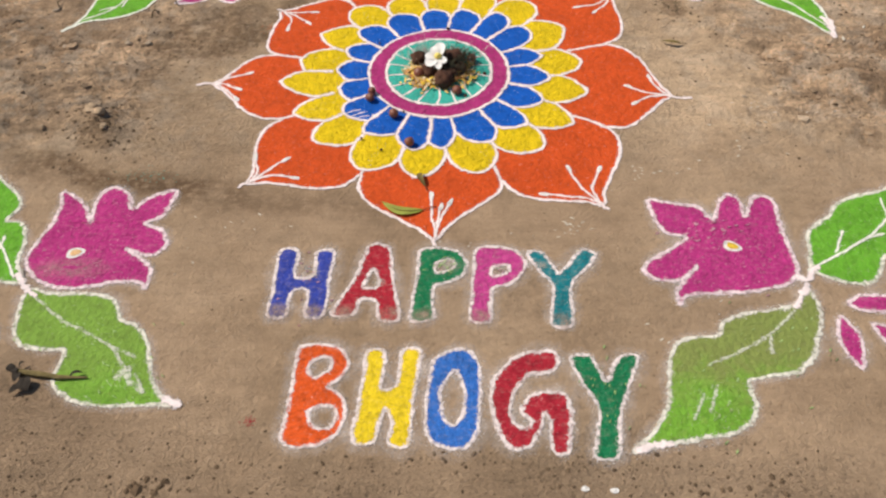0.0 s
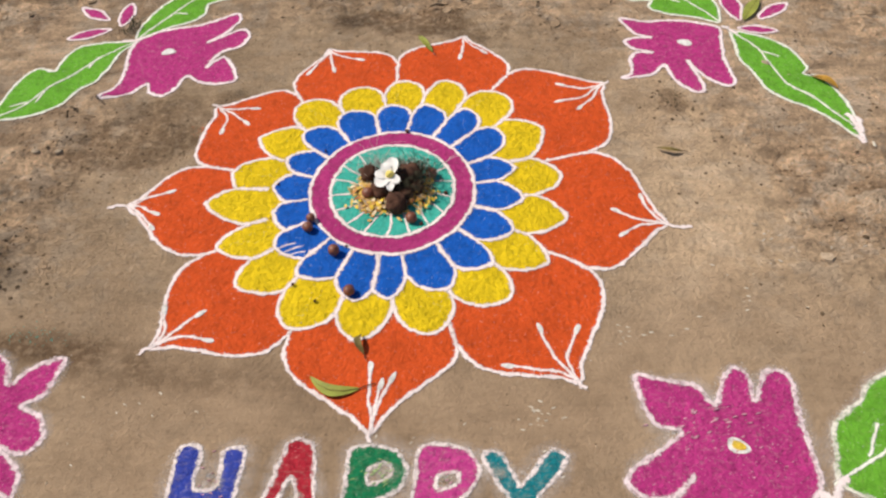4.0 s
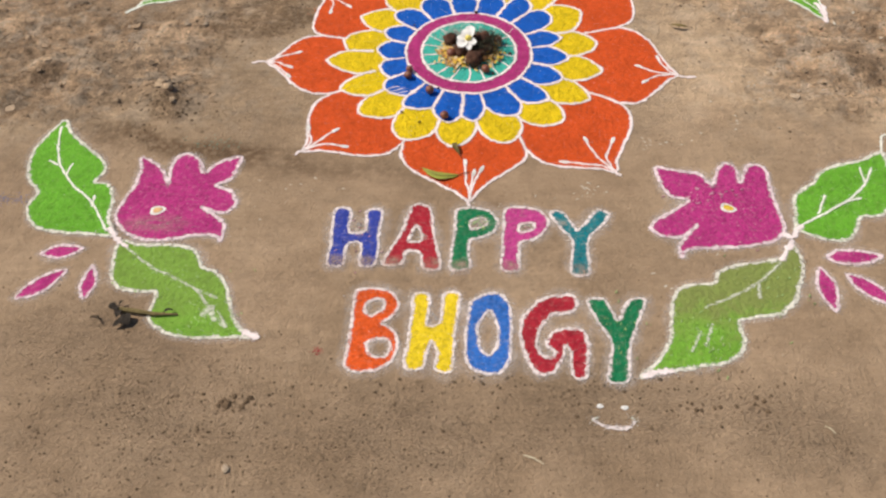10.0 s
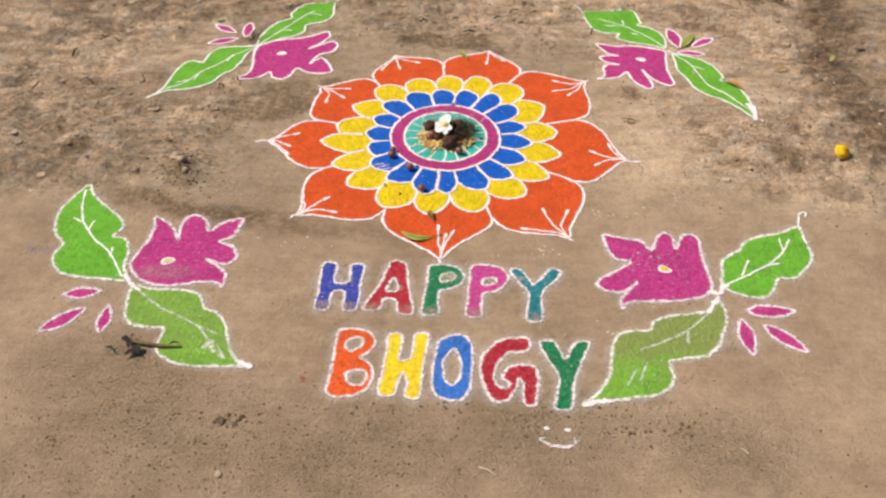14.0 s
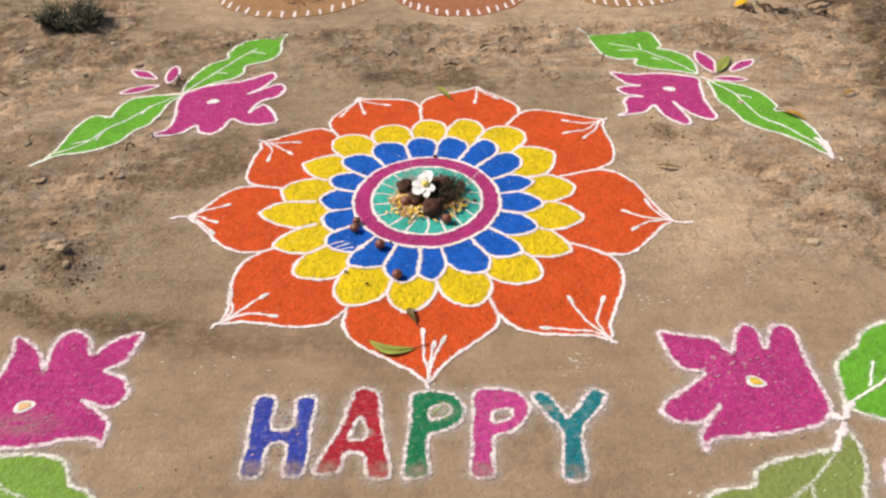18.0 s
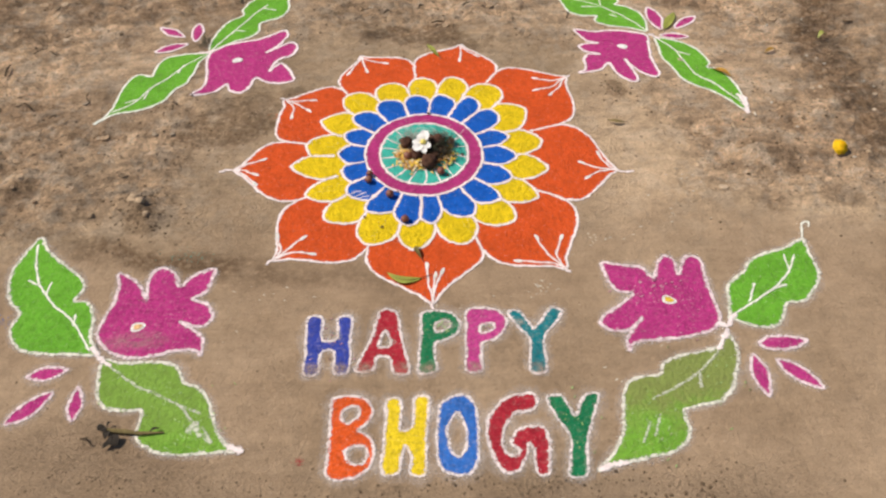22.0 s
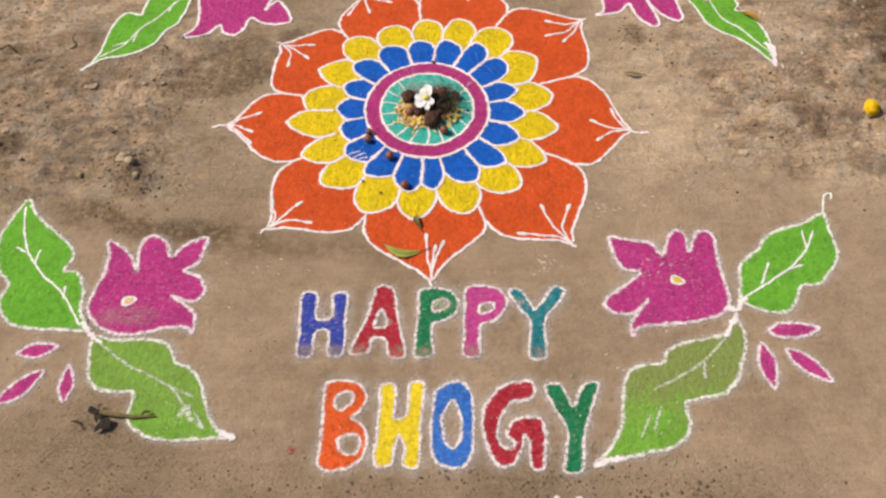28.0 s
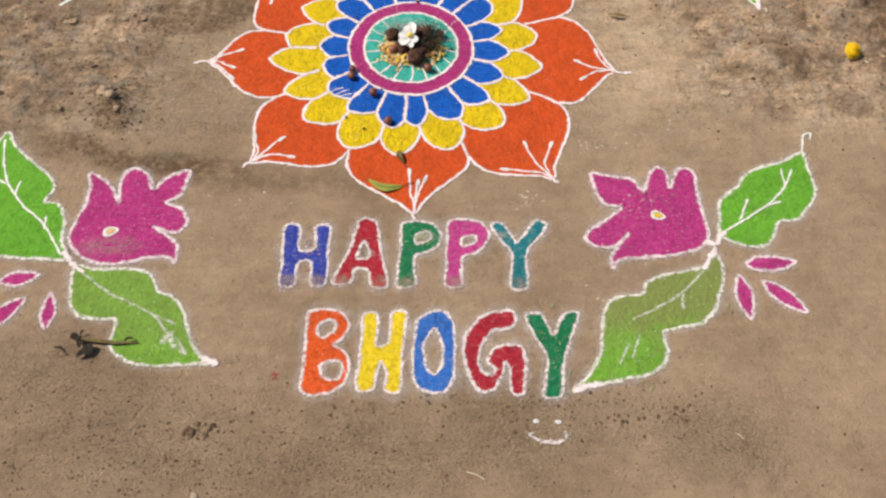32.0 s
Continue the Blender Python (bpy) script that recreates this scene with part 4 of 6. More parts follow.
powder_letter((-0.268, -1.157), 'b_orange', [(-6.2, 12.7), (-1.3, 14.1), (4.0, 12.5), (6.0, 8.1), (4.1, 4.1), (1.3, 2.0), (4.9, -0.2), (6.3, -4.8), (4.7, -9.9), (1.0, -12.9), (-4.2, -13.1), (-7.6, -11.1), (-7.0, -4.3), (-6.7, 3.3)], [[(-3.1, 8.8), (-0.0, 10.2), (2.1, 9.0), (1.7, 6.5), (-1.8, 4.4), (-3.3, 6.3)], [(-2.3, -4.6), (0.6, -2.9), (3.4, -3.5), (4.5, -5.8), (2.9, -8.8), (-0.7, -8.2)]])
powder_letter((-0.114, -1.166), 'h_yellow', [(-5.3, 12.6), (-1.2, 12.5), (-1.4, 6.7), (-1.6, 2.4), (2.2, 3.4), (3.2, 12.6), (7.4, 12.7), (6.5, 4.0), (5.6, -4.5), (5.2, -12.2), (1.1, -12.3), (1.2, -6.4), (-0.5, -2.8), (-1.7, -7.4), (-2.4, -11.5), (-7.0, -11.3), (-6.4, -3.9), (-5.8, 4.7)], [])
powder_letter((0.039, -1.175), 'o_blue', [(0.7, 13.9), (4.8, 12.2), (6.2, 6.3), (5.6, -1.3), (4.9, -8.7), (2.0, -11.9), (-1.9, -12.2), (-5.4, -9.8), (-6.4, -3.5), (-5.8, 4.0), (-4.4, 10.9)], [[(0.5, 7.6), (2.3, 3.3), (2.1, -2.4), (0.3, -6.8), (-1.9, -5.2), (-3.1, -0.2), (-2.0, 5.1)]])
powder_letter((0.215, -1.189), 'g_red', [(0.2, 13.9), (5.8, 14.5), (6.8, 11.6), (5.0, 8.9), (-0.0, 8.0), (-3.5, 4.1), (-5.1, -1.1), (-4.4, -4.8), (-1.9, -6.1), (-0.5, -4.4), (-2.7, -2.0), (-0.6, 1.8), (3.4, 3.0), (7.6, 2.5), (8.4, -3.1), (7.0, -11.8), (3.6, -11.5), (3.9, -4.1), (2.2, -2.2), (1.4, -6.5), (-1.7, -10.5), (-5.1, -11.0), (-7.7, -7.1), (-9.2, -0.3), (-8.2, 6.3), (-4.5, 11.5)], [])
powder_letter((0.385, -1.165), 'y_green', [(-7.0, 10.0), (-2.5, 10.6), (-0.6, 6.0), (0.8, 3.7), (4.3, 9.8), (8.9, 10.2), (6.0, 3.3), (3.1, -3.4), (1.7, -8.9), (0.6, -15.8), (-4.4, -15.7), (-3.1, -9.0), (-2.3, -3.5), (-4.9, 3.0)], [])


def smile():
    f = thing("smiley", "small smiling face of white powder on bare earth", "rangoli", at=(0.338, -1.43, 0))
    for x, y in ((0.309, -1.393), (0.369, -1.398)):
        part("eye", fill_mesh("eye", oval((x, y), 0.009, 0.006, 0, 0.1), lift=0.0022), M_WHITE, f)
    stroke(f, "mouth", [(0.287, -1.428), (0.302, -1.443), (0.338, -1.458), (0.370, -1.452), (0.391, -1.432)], 0.0022, 0.009, material=M_WORN)
    stroke(f, "mouth_corner", [(0.283, -1.436), (0.300, -1.424)], 0.0022, 0.007, material=M_RUBBED)
    stroke(f, "mouth_corner", [(0.380, -1.424), (0.398, -1.436)], 0.0022, 0.007, material=M_RUBBED)


smile()


# ---- loose things on the ground ----
def lump(name, at, size, material, label, category, group="", rough=0.22, flat=0.8, detail=2, seed=0.0, sink=0.3):
    """A rounded lump, knobbly all over, that sits a little in what it lies on."""
    bm = bmesh.new()
    bmesh.ops.create_icosphere(bm, subdivisions=detail, radius=1.0)
    for v in bm.verts:
        k = 1 + rough * noise.noise(v.co * 1.7 + Vector((seed, 0, 0))) + rough * 0.5 * noise.noise(v.co * 4.5 + Vector((0, seed, 0)))
        v.co = Vector((v.co.x * size[0], v.co.y * size[1], v.co.z * size[2] * flat)) * k
    for f in bm.faces:
        f.smooth = True
    ob = part(name, bm, material)
    base = at[2] if len(at) > 2 else float(ground_z(at[0], at[1]))
    ob.location = (at[0], at[1], base + size[2] * flat * (1 - sink))
    ob.rotation_euler = (0, 0, seed * 2.1)
    return tagged(ob, label, category, group)


def tube(bm, pts, radii, sides=5):
    """A bent round stalk through the points."""
    rings = []
    for i, p in enumerate(pts):
        along = (Vector(pts[min(i + 1, len(pts) - 1)]) - Vector(pts[max(i - 1, 0)])).normalized()
        across = along.orthogonal().normalized()
        other = along.cross(across)
        rings.append([bm.verts.new(Vector(p) + (across * math.cos(a) + other * math.sin(a)) * radii[i]) for a in (math.tau * k / sides for k in range(sides))])
    for a, b in zip(rings, rings[1:]):
        for k in range(sides):
            bm.faces.new((a[k], a[(k + 1) % sides], b[(k + 1) % sides], b[k]))
    bm.faces.new(rings[0][::-1])
    bm.faces.new(rings[-1])


def blade(bm, base, tip, width, arch=0.01, fold=0.25, n=9, twist=0.0, thick=0.0006):
    """A leaf blade from base to tip, folded along its rib and arched."""
    base, tip = Vector(base), Vector(tip)
    along = tip - base
    side = Vector((-along.y, along.x, 0)).normalized()
    up = Vector((0, 0, 1))
    rows = []
    for i in range(n + 1):
        t = i / n
        w = width * (math.sin(math.pi * min(1, t * 0.97 + 0.03)) ** 0.75) * (1 - 0.25 * t)
        c = base + along * t + up * arch * math.sin(math.pi * t) + side * twist * math.sin(math.pi * t)
        rows.append([bm.verts.new(c + side * w + up * abs(w) * fold), bm.verts.new(c), bm.verts.new(c - side * w + up * abs(w) * fold * 0.7)])
    made = []
    for a, b in zip(rows, rows[1:]):
        made += [bm.faces.new((a[0], b[0], b[1], a[1])), bm.faces.new((a[1], b[1], b[2], a[2]))]
    for f in made:
        f.smooth = True


def fallen_leaf(name, base, tip, width, material, label, stem=None, arch=0.012, twist=0.0, z=None, fold=0.3):
    z = (float(ground_z(base[0], base[1])) + 0.006) if z is None else z
    leaf = thing(name, label, "leaf", "fallen leaves", (*base, z))
    bm = bmesh.new()
    blade(bm, (*base, z), (*tip, z + 0.001), width, arch, fold, 10, twist)
    b = part("blade", bm, material, leaf)
    bm = bmesh.new()
    end = stem or (base[0] - (tip[0] - base[0]) * 0.2, base[1] - (tip[1] - base[1]) * 0.2)
    tube(bm, [(*end, z + 0.001), ((base[0] + end[0]) / 2, (base[1] + end[1]) / 2, z + 0.003), (*base, z + 0.001)], [0.0016, 0.0014, 0.0012])
    part("stalk", bm, M_TWIG, leaf, "thin brown stalk")
    bm = bmesh.new()
    d = Vector((tip[0] - base[0], tip[1] - base[1], 0))
    side = Vector((-d.y, d.x, 0)).normalized() * twist
    tube(bm, [Vector((*base, z + 0.0012)) + d * t + side * math.sin(math.pi * t) + Vector((0, 0, arch * math.sin(math.pi * t) + 0.0004)) for t in (0, 0.25, 0.5, 0.75, 0.97)], [0.0012, 0.001, 0.0009, 0.0007, 0.0004], 4)
    part("midrib", bm, M_LEAF_DRY, leaf, "pale raised midrib")
    return leaf


# the offering on the flower's hub
TOP = 0.0088


def dung_cakes():
    for x, y, r, s in ((-0.064, 0.138, 0.028, 1.0), (-0.026, 0.072, 0.030, 2.3), (0.018, 0.014, 0.031, 3.7), (0.052, 0.124, 0.036, 5.1), (0.074, 0.080, 0.022, 6.4), (0.008, 0.104, 0.036, 7.7), (0.046, 0.060, 0.022, 8.8)):
        lump("dung_ball", (x, y, TOP), (r, r * 0.95, r), M_DUNG, "dark brown crumbling cow dung ball on the teal disc", "offering", "dung balls", 0.34, 0.88, 3, s, 0.2)


# petals of the blossom: direction, rise, length, half width, curl
BLOSSOM = ((74, 6, 0.053, 0.019, 0.004), (212, 4, 0.047, 0.019, 0.004), (168, 8, 0.042, 0.013, 0.004), (272, 2, 0.046, 0.012, 0.003), (318, 4, 0.036, 0.013, 0.003), (112, 12, 0.040, 0.014, 0.006))
FACING = Euler((radians(24), radians(-8), 0)).to_matrix()


def white_blossom(at):
    f = thing("white_blossom", "fresh white blossom with a yellow throat on dung balls", "flower", at=at)
    at = Vector(at)
    for a, rise, length, half, curl in BLOSSOM:
        a, rise = radians(a), radians(rise)
        out = FACING @ Vector((math.cos(a) * math.cos(rise), math.sin(a) * math.cos(rise), math.sin(rise)))
        side = FACING @ Vector((-math.sin(a), math.cos(a), 0))
        up = out.cross(side)
        bm, rows = bmesh.new(), []
        for t, w in ((0.0, 0.40), (0.18, 0.78), (0.42, 1.0), (0.68, 1.0), (0.88, 0.78), (1.0, 0.36)):
            c = at + out * length * t + up * curl * math.sin(math.pi * t * 0.9)
            rows.append([bm.verts.new(c + side * half * w * u + up * half * 0.14 * u * u * (1 - t * 0.5) + up * 0.0012 * math.sin(9 * t + 5 * u)) for u in (-1, -0.6, 0, 0.6, 1)])
        for p, q in zip(rows, rows[1:]):
            for k in range(4):
                bm.faces.new((p[k], q[k], q[k + 1], p[k + 1])).smooth = True
        part("petal", bm, M_PETAL_WHITE, f)
    bm = bmesh.new()
    bmesh.ops.create_icosphere(bm, subdivisions=2, radius=0.013, matrix=Matrix.Translation(at + FACING @ Vector((0.002, 0.002, 0.006))) @ Matrix.Diagonal((1, 0.8, 0.8, 1)))
    for v in bm.verts:
        v.co += (v.co - at).normalized() * 0.0025 * noise.noise(v.co * 300)
    part("throat", bm, M_THROAT, f, "yellow flower throat")


M_THROAT = plain("blossom_throat", (0.82, 0.66, 0.16), 0.7, 0.25, 120, 0.2, 0.001)


def strewn_petals():
    """Torn marigold petals round the dung balls."""
    bm = bmesh.new()
    for _ in range(430):
        a = random.uniform(0, math.tau)
        front = random.random()
        if front < 0.34:
            x, y = random.gauss(-0.072, 0.017), random.gauss(0.085, 0.028)
        elif front < 0.62:
            x, y = random.gauss(-0.040, 0.026), random.gauss(0.026, 0.016)
        elif front < 0.86:
            x, y = random.gauss(0.080, 0.022), random.gauss(0.062, 0.030)
        else:
            x, y = random.gauss(0.0, 0.06), random.gauss(0.03, 0.04)
        if math.hypot(x + 0.002, y - 0.088) > 0.140:
            continue
        z = TOP + 0.002 + 0.012 * random.random() ** 2
        d = Vector((math.cos(a), math.sin(a), random.uniform(-0.4, 0.5))) * random.uniform(0.012, 0.030)
        s = Vector((-d.y, d.x, 0)).normalized() * random.uniform(0.003, 0.0085)
        p, lift = Vector((x, y, z)), Vector((0, 0, random.uniform(-0.002, 0.004)))
        v = [bm.verts.new(q) for q in (p - d * 0.5, p - d * 0.1 + s * random.uniform(0.6, 1.2) + lift, p + d * 0.5 + lift, p + d * 0.2 - s)]
        bm.faces.new(v[:3])
        bm.faces.new((v[0], v[2], v[3]))
    tagged(part("strewn_petals", bm, M_STREWN), "torn yellow and orange marigold petals round the offering", "petals", kind="stuff")


def grass_wisps(name, cx, cy, z, count, spread_xy, height, material, label, width=0.0007):
    bm = bmesh.new()
    for _ in range(count):
        x, y = random.gauss(cx, spread_xy[0]), random.gauss(cy, spread_xy[1])
        a = random.uniform(0, math.tau)
        h = height * random.uniform(0.4, 1.2)
        lean = Vector((math.cos(a), math.sin(a), 0)) * random.uniform(0.4, 1.4) * h
        tube(bm, [(x, y, z), Vector((x, y, z)) + lean * 0.4 + Vector((0, 0, h * 0.7)), Vector((x, y, z)) + lean + Vector((0, 0, h * random.uniform(0.5, 1.0)))], [width, width * 0.8, width * 0.3], 3)
    return tagged(part(name, bm, material), label, "dry grass", kind="stuff")


def petal_colours():
    m, n, l, b = nodes_of("strewn_petal")
    g = n.new("ShaderNodeNewGeometry")
    l.new(ramp(n, l, g.outputs["Random Per Island"], [(0.0, (0.84, 0.58, 0.03)), (0.38, (0.78, 0.50, 0.12)), (0.58, (0.50, 0.20, 0.05)), (0.72, (0.24, 0.09, 0.04)), (0.86, (0.80, 0.64, 0.40))]), b.inputs["Base Color"])
    b.inputs["Roughness"].default_value = 0.8
    return m


M_STREWN = petal_colours()
M_WISP = plain("grey_dry_grass", (0.56, 0.54, 0.48), 0.8, 0.4, 60, 0.2, 0.001)
M_DARKGRASS = plain("dark_withered_grass", (0.055, 0.05, 0.03), 0.85, 0.4, 60, 0.2, 0.001)
dung_cakes()
white_blossom((0.000, 0.086, TOP + 0.056))
strewn_petals()
grass_wisps("grey_grass_spray", 0.0, 0.165, TOP, 300, (0.055, 0.022), 0.034, M_WISP, "grey wispy dry grass on the teal disc", 0.001)
grass_wisps("pale_grass_stalks", -0.045, 0.19, TOP, 26, (0.010, 0.012), 0.09, M_WISP, "few pale upright grass stalks by the offering", 0.0006)
grass_wisps("withered_grass", 0.058, 0.110, TOP + 0.020, 460, (0.030, 0.032), 0.034, M_DARKGRASS, "dark withered grass over a dung ball", 0.0011)

grass_wisps("tan_straw_bits", 0.074, 0.084, TOP + 0.012, 70, (0.026, 0.026), 0.016, M_LEAF_AMBER, "tan straw bits mixed with dark dung", 0.0014)
grass_wisps("dark_grass_bits", 0.05, 0.185, TOP, 120, (0.045, 0.014), 0.014, M_DARKGRASS, "dark grass bits strewn on the teal disc", 0.0011)

for i, (x, y, r, z) in enumerate(((-0.213, -0.027, 0.013, 0.0072), (-0.217, -0.062, 0.015, 0.0056), (-0.138, -0.150, 0.016, 0.0072), (-0.086, -0.285, 0.015, 0.0056), (0.062, -0.036, 0.016, 0.0088), (0.112, 0.140, 0.017, 0.0088), (-0.062, 0.060, 0.018, 0.0088))):
    berry = lump("jujube", (x, y, z), (r, r * 1.06, r), M_BERRY, "wrinkled red-brown dried jujube berry lying on powder", "berry", "dried berries", 0.10, 0.95, 2, i * 1.3 + 0.4, 0.05)
for i, (x, y, r) in enumerate(((-0.233, -0.255, 0.007), (-0.108, -0.125, 0.006), (0.154, 0.071, 0.010), (0.088, -0.048, 0.009), (0.100, 0.215, 0.006), (-0.205, 0.262, 0.006), (-0.325, 0.12, 0.006), (0.035, 0.345, 0.010), (-0.17, -0.31, 0.007))):
    lump("seed", (x, y, 0.0062), (r * 0.65, r * 0.8, r * 0.6), M_DUNG, "small dark dried seed lying on powder", "seed", "dark seeds", 0.15, 0.9, 1, i * 0.9, 0.05)

# fallen leaves
fallen_leaf("mango_leaf", (-0.040, -0.564), (-0.158, -0.528), 0.0175, M_LEAF_FRESH, "fresh yellow-green leaf lying on an orange petal", (-0.004, -0.550), 0.006, 0.026, 0.0042, 0.10)
fallen_leaf("curled_leaf", (-0.036, -0.470), (-0.044, -0.412), 0.010, M_LEAF_DRY, "small curled withered leaf on a yellow petal", (-0.030, -0.486), 0.016, 0.012, 0.0062)
fallen_leaf("slim_leaf", (0.844, 0.237), (0.770, 0.255), 0.009, M_LEAF_DRY, "slim withered leaf lying on bare earth", None, 0.010, 0.012)
fallen_leaf("yellowing_leaf", (0.104, 0.772), (0.056, 0.872), 0.013, M_LEAF_FRESH, "yellowing leaf on the tip of an orange petal", None, 0.014, 0.008, 0.0052)
fallen_leaf("olive_leaf", (1.190, 0.930), (1.277, 1.072), 0.024, M_LEAF_FRESH, "olive green leaf fallen between powder buds", None, 0.005, 0.0, None, 0.12)
fallen_leaf("amber_leaf", (1.325, 0.592), (1.385, 0.520), 0.016, M_LEAF_AMBER, "amber dry leaf on a green powder leaf", None, 0.008, 0.005, 0.0055)
fallen_leaf("amber_leaf", (1.60, 0.70), (1.66, 0.72), 0.010, M_LEAF_AMBER, "amber dry leaf on rough earth", None, 0.01, 0.005)
fallen_leaf("amber_leaf", (1.90, 0.82), (1.95, 0.84), 0.012, M_LEAF_FRESH, "curled greenish leaf on darker earth", None, 0.02, 0.01)
fallen_leaf("amber_leaf", (1.47, 1.60), (1.55, 1.60), 0.03, M_PETAL_YELLOW, "yellow dry leaf beside dead twigs", None, 0.02, 0.0)


def leaf_litter():
    """The trampled stick with dark shrivelled leaves beside a powder leaf."""
    t = thing("trampled_sprig", "trampled yellowish stick with black shrivelled leaves", "sprig", at=(-0.95, -1.10, 0.004))
    bm = bmesh.new()
    tube(bm, [(-0.985, -1.090, 0.007), (-0.93, -1.100, 0.009), (-0.88, -1.108, 0.008), (-0.815, -1.108, 0.006)], [0.0065, 0.0075, 0.006, 0.002], 7)
    part("stick", bm, M_STICK, t, "flattened yellowish stick")
    for k, (x0, y0, x1, y1, w) in enumerate(((-0.986, -1.092, -1.010, -1.070, 0.012), (-0.985, -1.080, -0.972, -1.066, 0.004), (-0.985, -1.09, -0.980, -1.122, 0.012), (-0.972, -1.116, -0.940, -1.146, 0.021), (-0.962, -1.122, -0.982, -1.152, 0.011), (-0.860, -1.106, -0.825, -1.098, 0.005), (-0.975, -1.13, -0.948, -1.128, 0.012), (-1.000, -1.082, -0.984, -1.104, 0.010))):
        bm = bmesh.new()
        blade(bm, (x0, y0, 0.006), (x1, y1, 0.010), w, 0.007, 0.25, 6, 0.004)
        part("shrivelled_leaf", bm, M_BLACKLEAF, t, "black shrivelled leaf")
    bm = bmesh.new()
    tube(bm, [(-1.055, -1.112, 0.004), (-1.035, -1.114, 0.009), (-1.015, -1.140, 0.005)], [0.002, 0.003, 0.0015])
    s = part("twig", bm, M_TWIG)
    tagged(s, "short dark bent twig lying on the earth", "twig", "dead twigs")


M_STICK = plain("yellowish_stick", (0.17, 0.125, 0.05), 0.8, 0.4, 60, 0.2, 0.001)
M_BLACKLEAF = plain("black_leaf", (0.028, 0.020, 0.014), 0.8, 0.4, 60, 0.2, 0.001)
leaf_litter()


def marigold(x, y):
    z = float(ground_z(x, y))
    f = thing("marigold", "yellow marigold head lying on rough earth", "flower", at=(x, y, z))
    c = Vector((x, y, z + 0.022))
    axis = Vector((0.10, -0.45, 0.85)).normalized()
    a1 = axis.orthogonal().normalized()
    a2 = axis.cross(a1)
    bm = bmesh.new()
    for ring, (count, rad, up) in enumerate(((18, 0.031, -0.006), (16, 0.027, 0.002), (13, 0.021, 0.009), (9, 0.014, 0.014), (5, 0.006, 0.018))):
        for k in range(count):
            a = math.tau * (k + 0.37 * ring) / count + random.uniform(-0.1, 0.1)
            out = a1 * math.cos(a) + a2 * math.sin(a)
            side = axis.cross(out) * rad * 3.4 / count * 1.6
            p0, p1, p2 = c + out * rad * 0.25 + axis * (up - 0.004), c + out * rad * 0.75 + axis * (up + 0.006), c + out * rad * random.uniform(0.95, 1.1) + axis * (up - 0.002)
            v = [bm.verts.new(q) for q in (p0 - side * 0.3, p0 + side * 0.3, p1 + side, p2 + side * 0.5, p2 - side * 0.5, p1 - side)]
            bm.faces.new((v[0], v[1], v[2], v[5])).smooth = True
            bm.faces.new((v[5], v[2], v[3], v[4])).smooth = True
    part("petals", bm, M_MARIGOLD, f)
    bm = bmesh.new()
    tube(bm, [c - axis * 0.004, c - axis * 0.014, c - axis * 0.022], [0.012, 0.010, 0.005], 8)
    part("calyx", bm, M_CALYX, f, "pale green calyx")


M_MARIGOLD = plain("fresh_marigold", (0.85, 0.50, 0.008), 0.7, 0.2, 60, 0.2, 0.001)
M_CALYX = plain("pale_calyx", (0.55, 0.45, 0.30), 0.7, 0.2, 60, 0.2, 0.001)
marigold(1.655, -0.005)


# weeds, dead twigs, straws
def weed_clump(cx, cy, spread_r, count, label, seed):
    random.seed(seed)
    w = thing("weed_clump", label, "weed", "weeds", (cx, cy, float(ground_z(cx, cy))))
    stalks, leaves = bmesh.new(), bmesh.new()
    for _ in range(count):
        a, r = random.uniform(0, math.tau), spread_r * random.random() ** 0.6
        x, y = cx + r * math.cos(a), cy + r * math.sin(a) * 0.75
        z = float(ground_z(x, y)) - 0.004
        h = random.uniform(0.04, 0.12) * (1.2 - r / spread_r * 0.6)
        d = Vector((math.cos(a + random.uniform(-1, 1)), math.sin(a + random.uniform(-1, 1)), 0)) * h * random.uniform(0.3, 1.1)
        tip = Vector((x, y, z)) + d + Vector((0, 0, h))
        tube(stalks, [(x, y, z), Vector((x, y, z)) + d * 0.35 + Vector((0, 0, h * 0.6)), tip], [0.0016, 0.0013, 0.0006], 4)
        for k in range(5):
            t = random.uniform(0.3, 1)
            p = Vector((x, y, z)).lerp(tip, t)
            b = random.uniform(0, math.tau)
            q = p + Vector((math.cos(b), math.sin(b), random.uniform(-0.2, 0.5))) * random.uniform(0.012, 0.028)
            blade(leaves, p, q, random.uniform(0.002, 0.005), 0.003, 0.3, 3)
    part("stalk_tuft", stalks, M_TWIG, w, "thin brown stalks")
    part("leaf_tuft", leaves, M_GRASS, w, "small greyish green leaves")


weed_clump(-1.61, 1.60, 0.13, 260, "low greyish green dry weed clump on bare earth", 5)
weed_clump(-0.62, 1.92, 0.16, 50, "small dry weed tuft on bare earth", 6)
random.seed(12)


def dead_twigs(cx, cy, rx, ry, count, seed, length=0.09):
    random.seed(seed)
    for _ in range(count):
        a = random.uniform(0, math.tau)
        x, y = cx + rx * random.uniform(-1, 1), cy + ry * random.uniform(-1, 1)
        n = length * random.uniform(0.6, 1.5)
        d = Vector((math.cos(a), math.sin(a), 0)) * n
        bend = Vector((-d.y, d.x, 0)) * random.uniform(-0.2, 0.2)
        z = float(ground_z(x, y)) + 0.004
        bm = bmesh.new()
        r = random.uniform(0.0025, 0.006)
        tube(bm, [Vector((x, y, z)) - d * 0.5, Vector((x, y, z + random.uniform(0.004, 0.02))) + bend, Vector((x, y, z + random.uniform(0, 0.01))) + d * 0.5], [r, r * 0.85, r * 0.4], 5)
        tagged(part("twig", bm, M_TWIG), "dead brown twig lying on rough earth", "twig", "dead twigs")


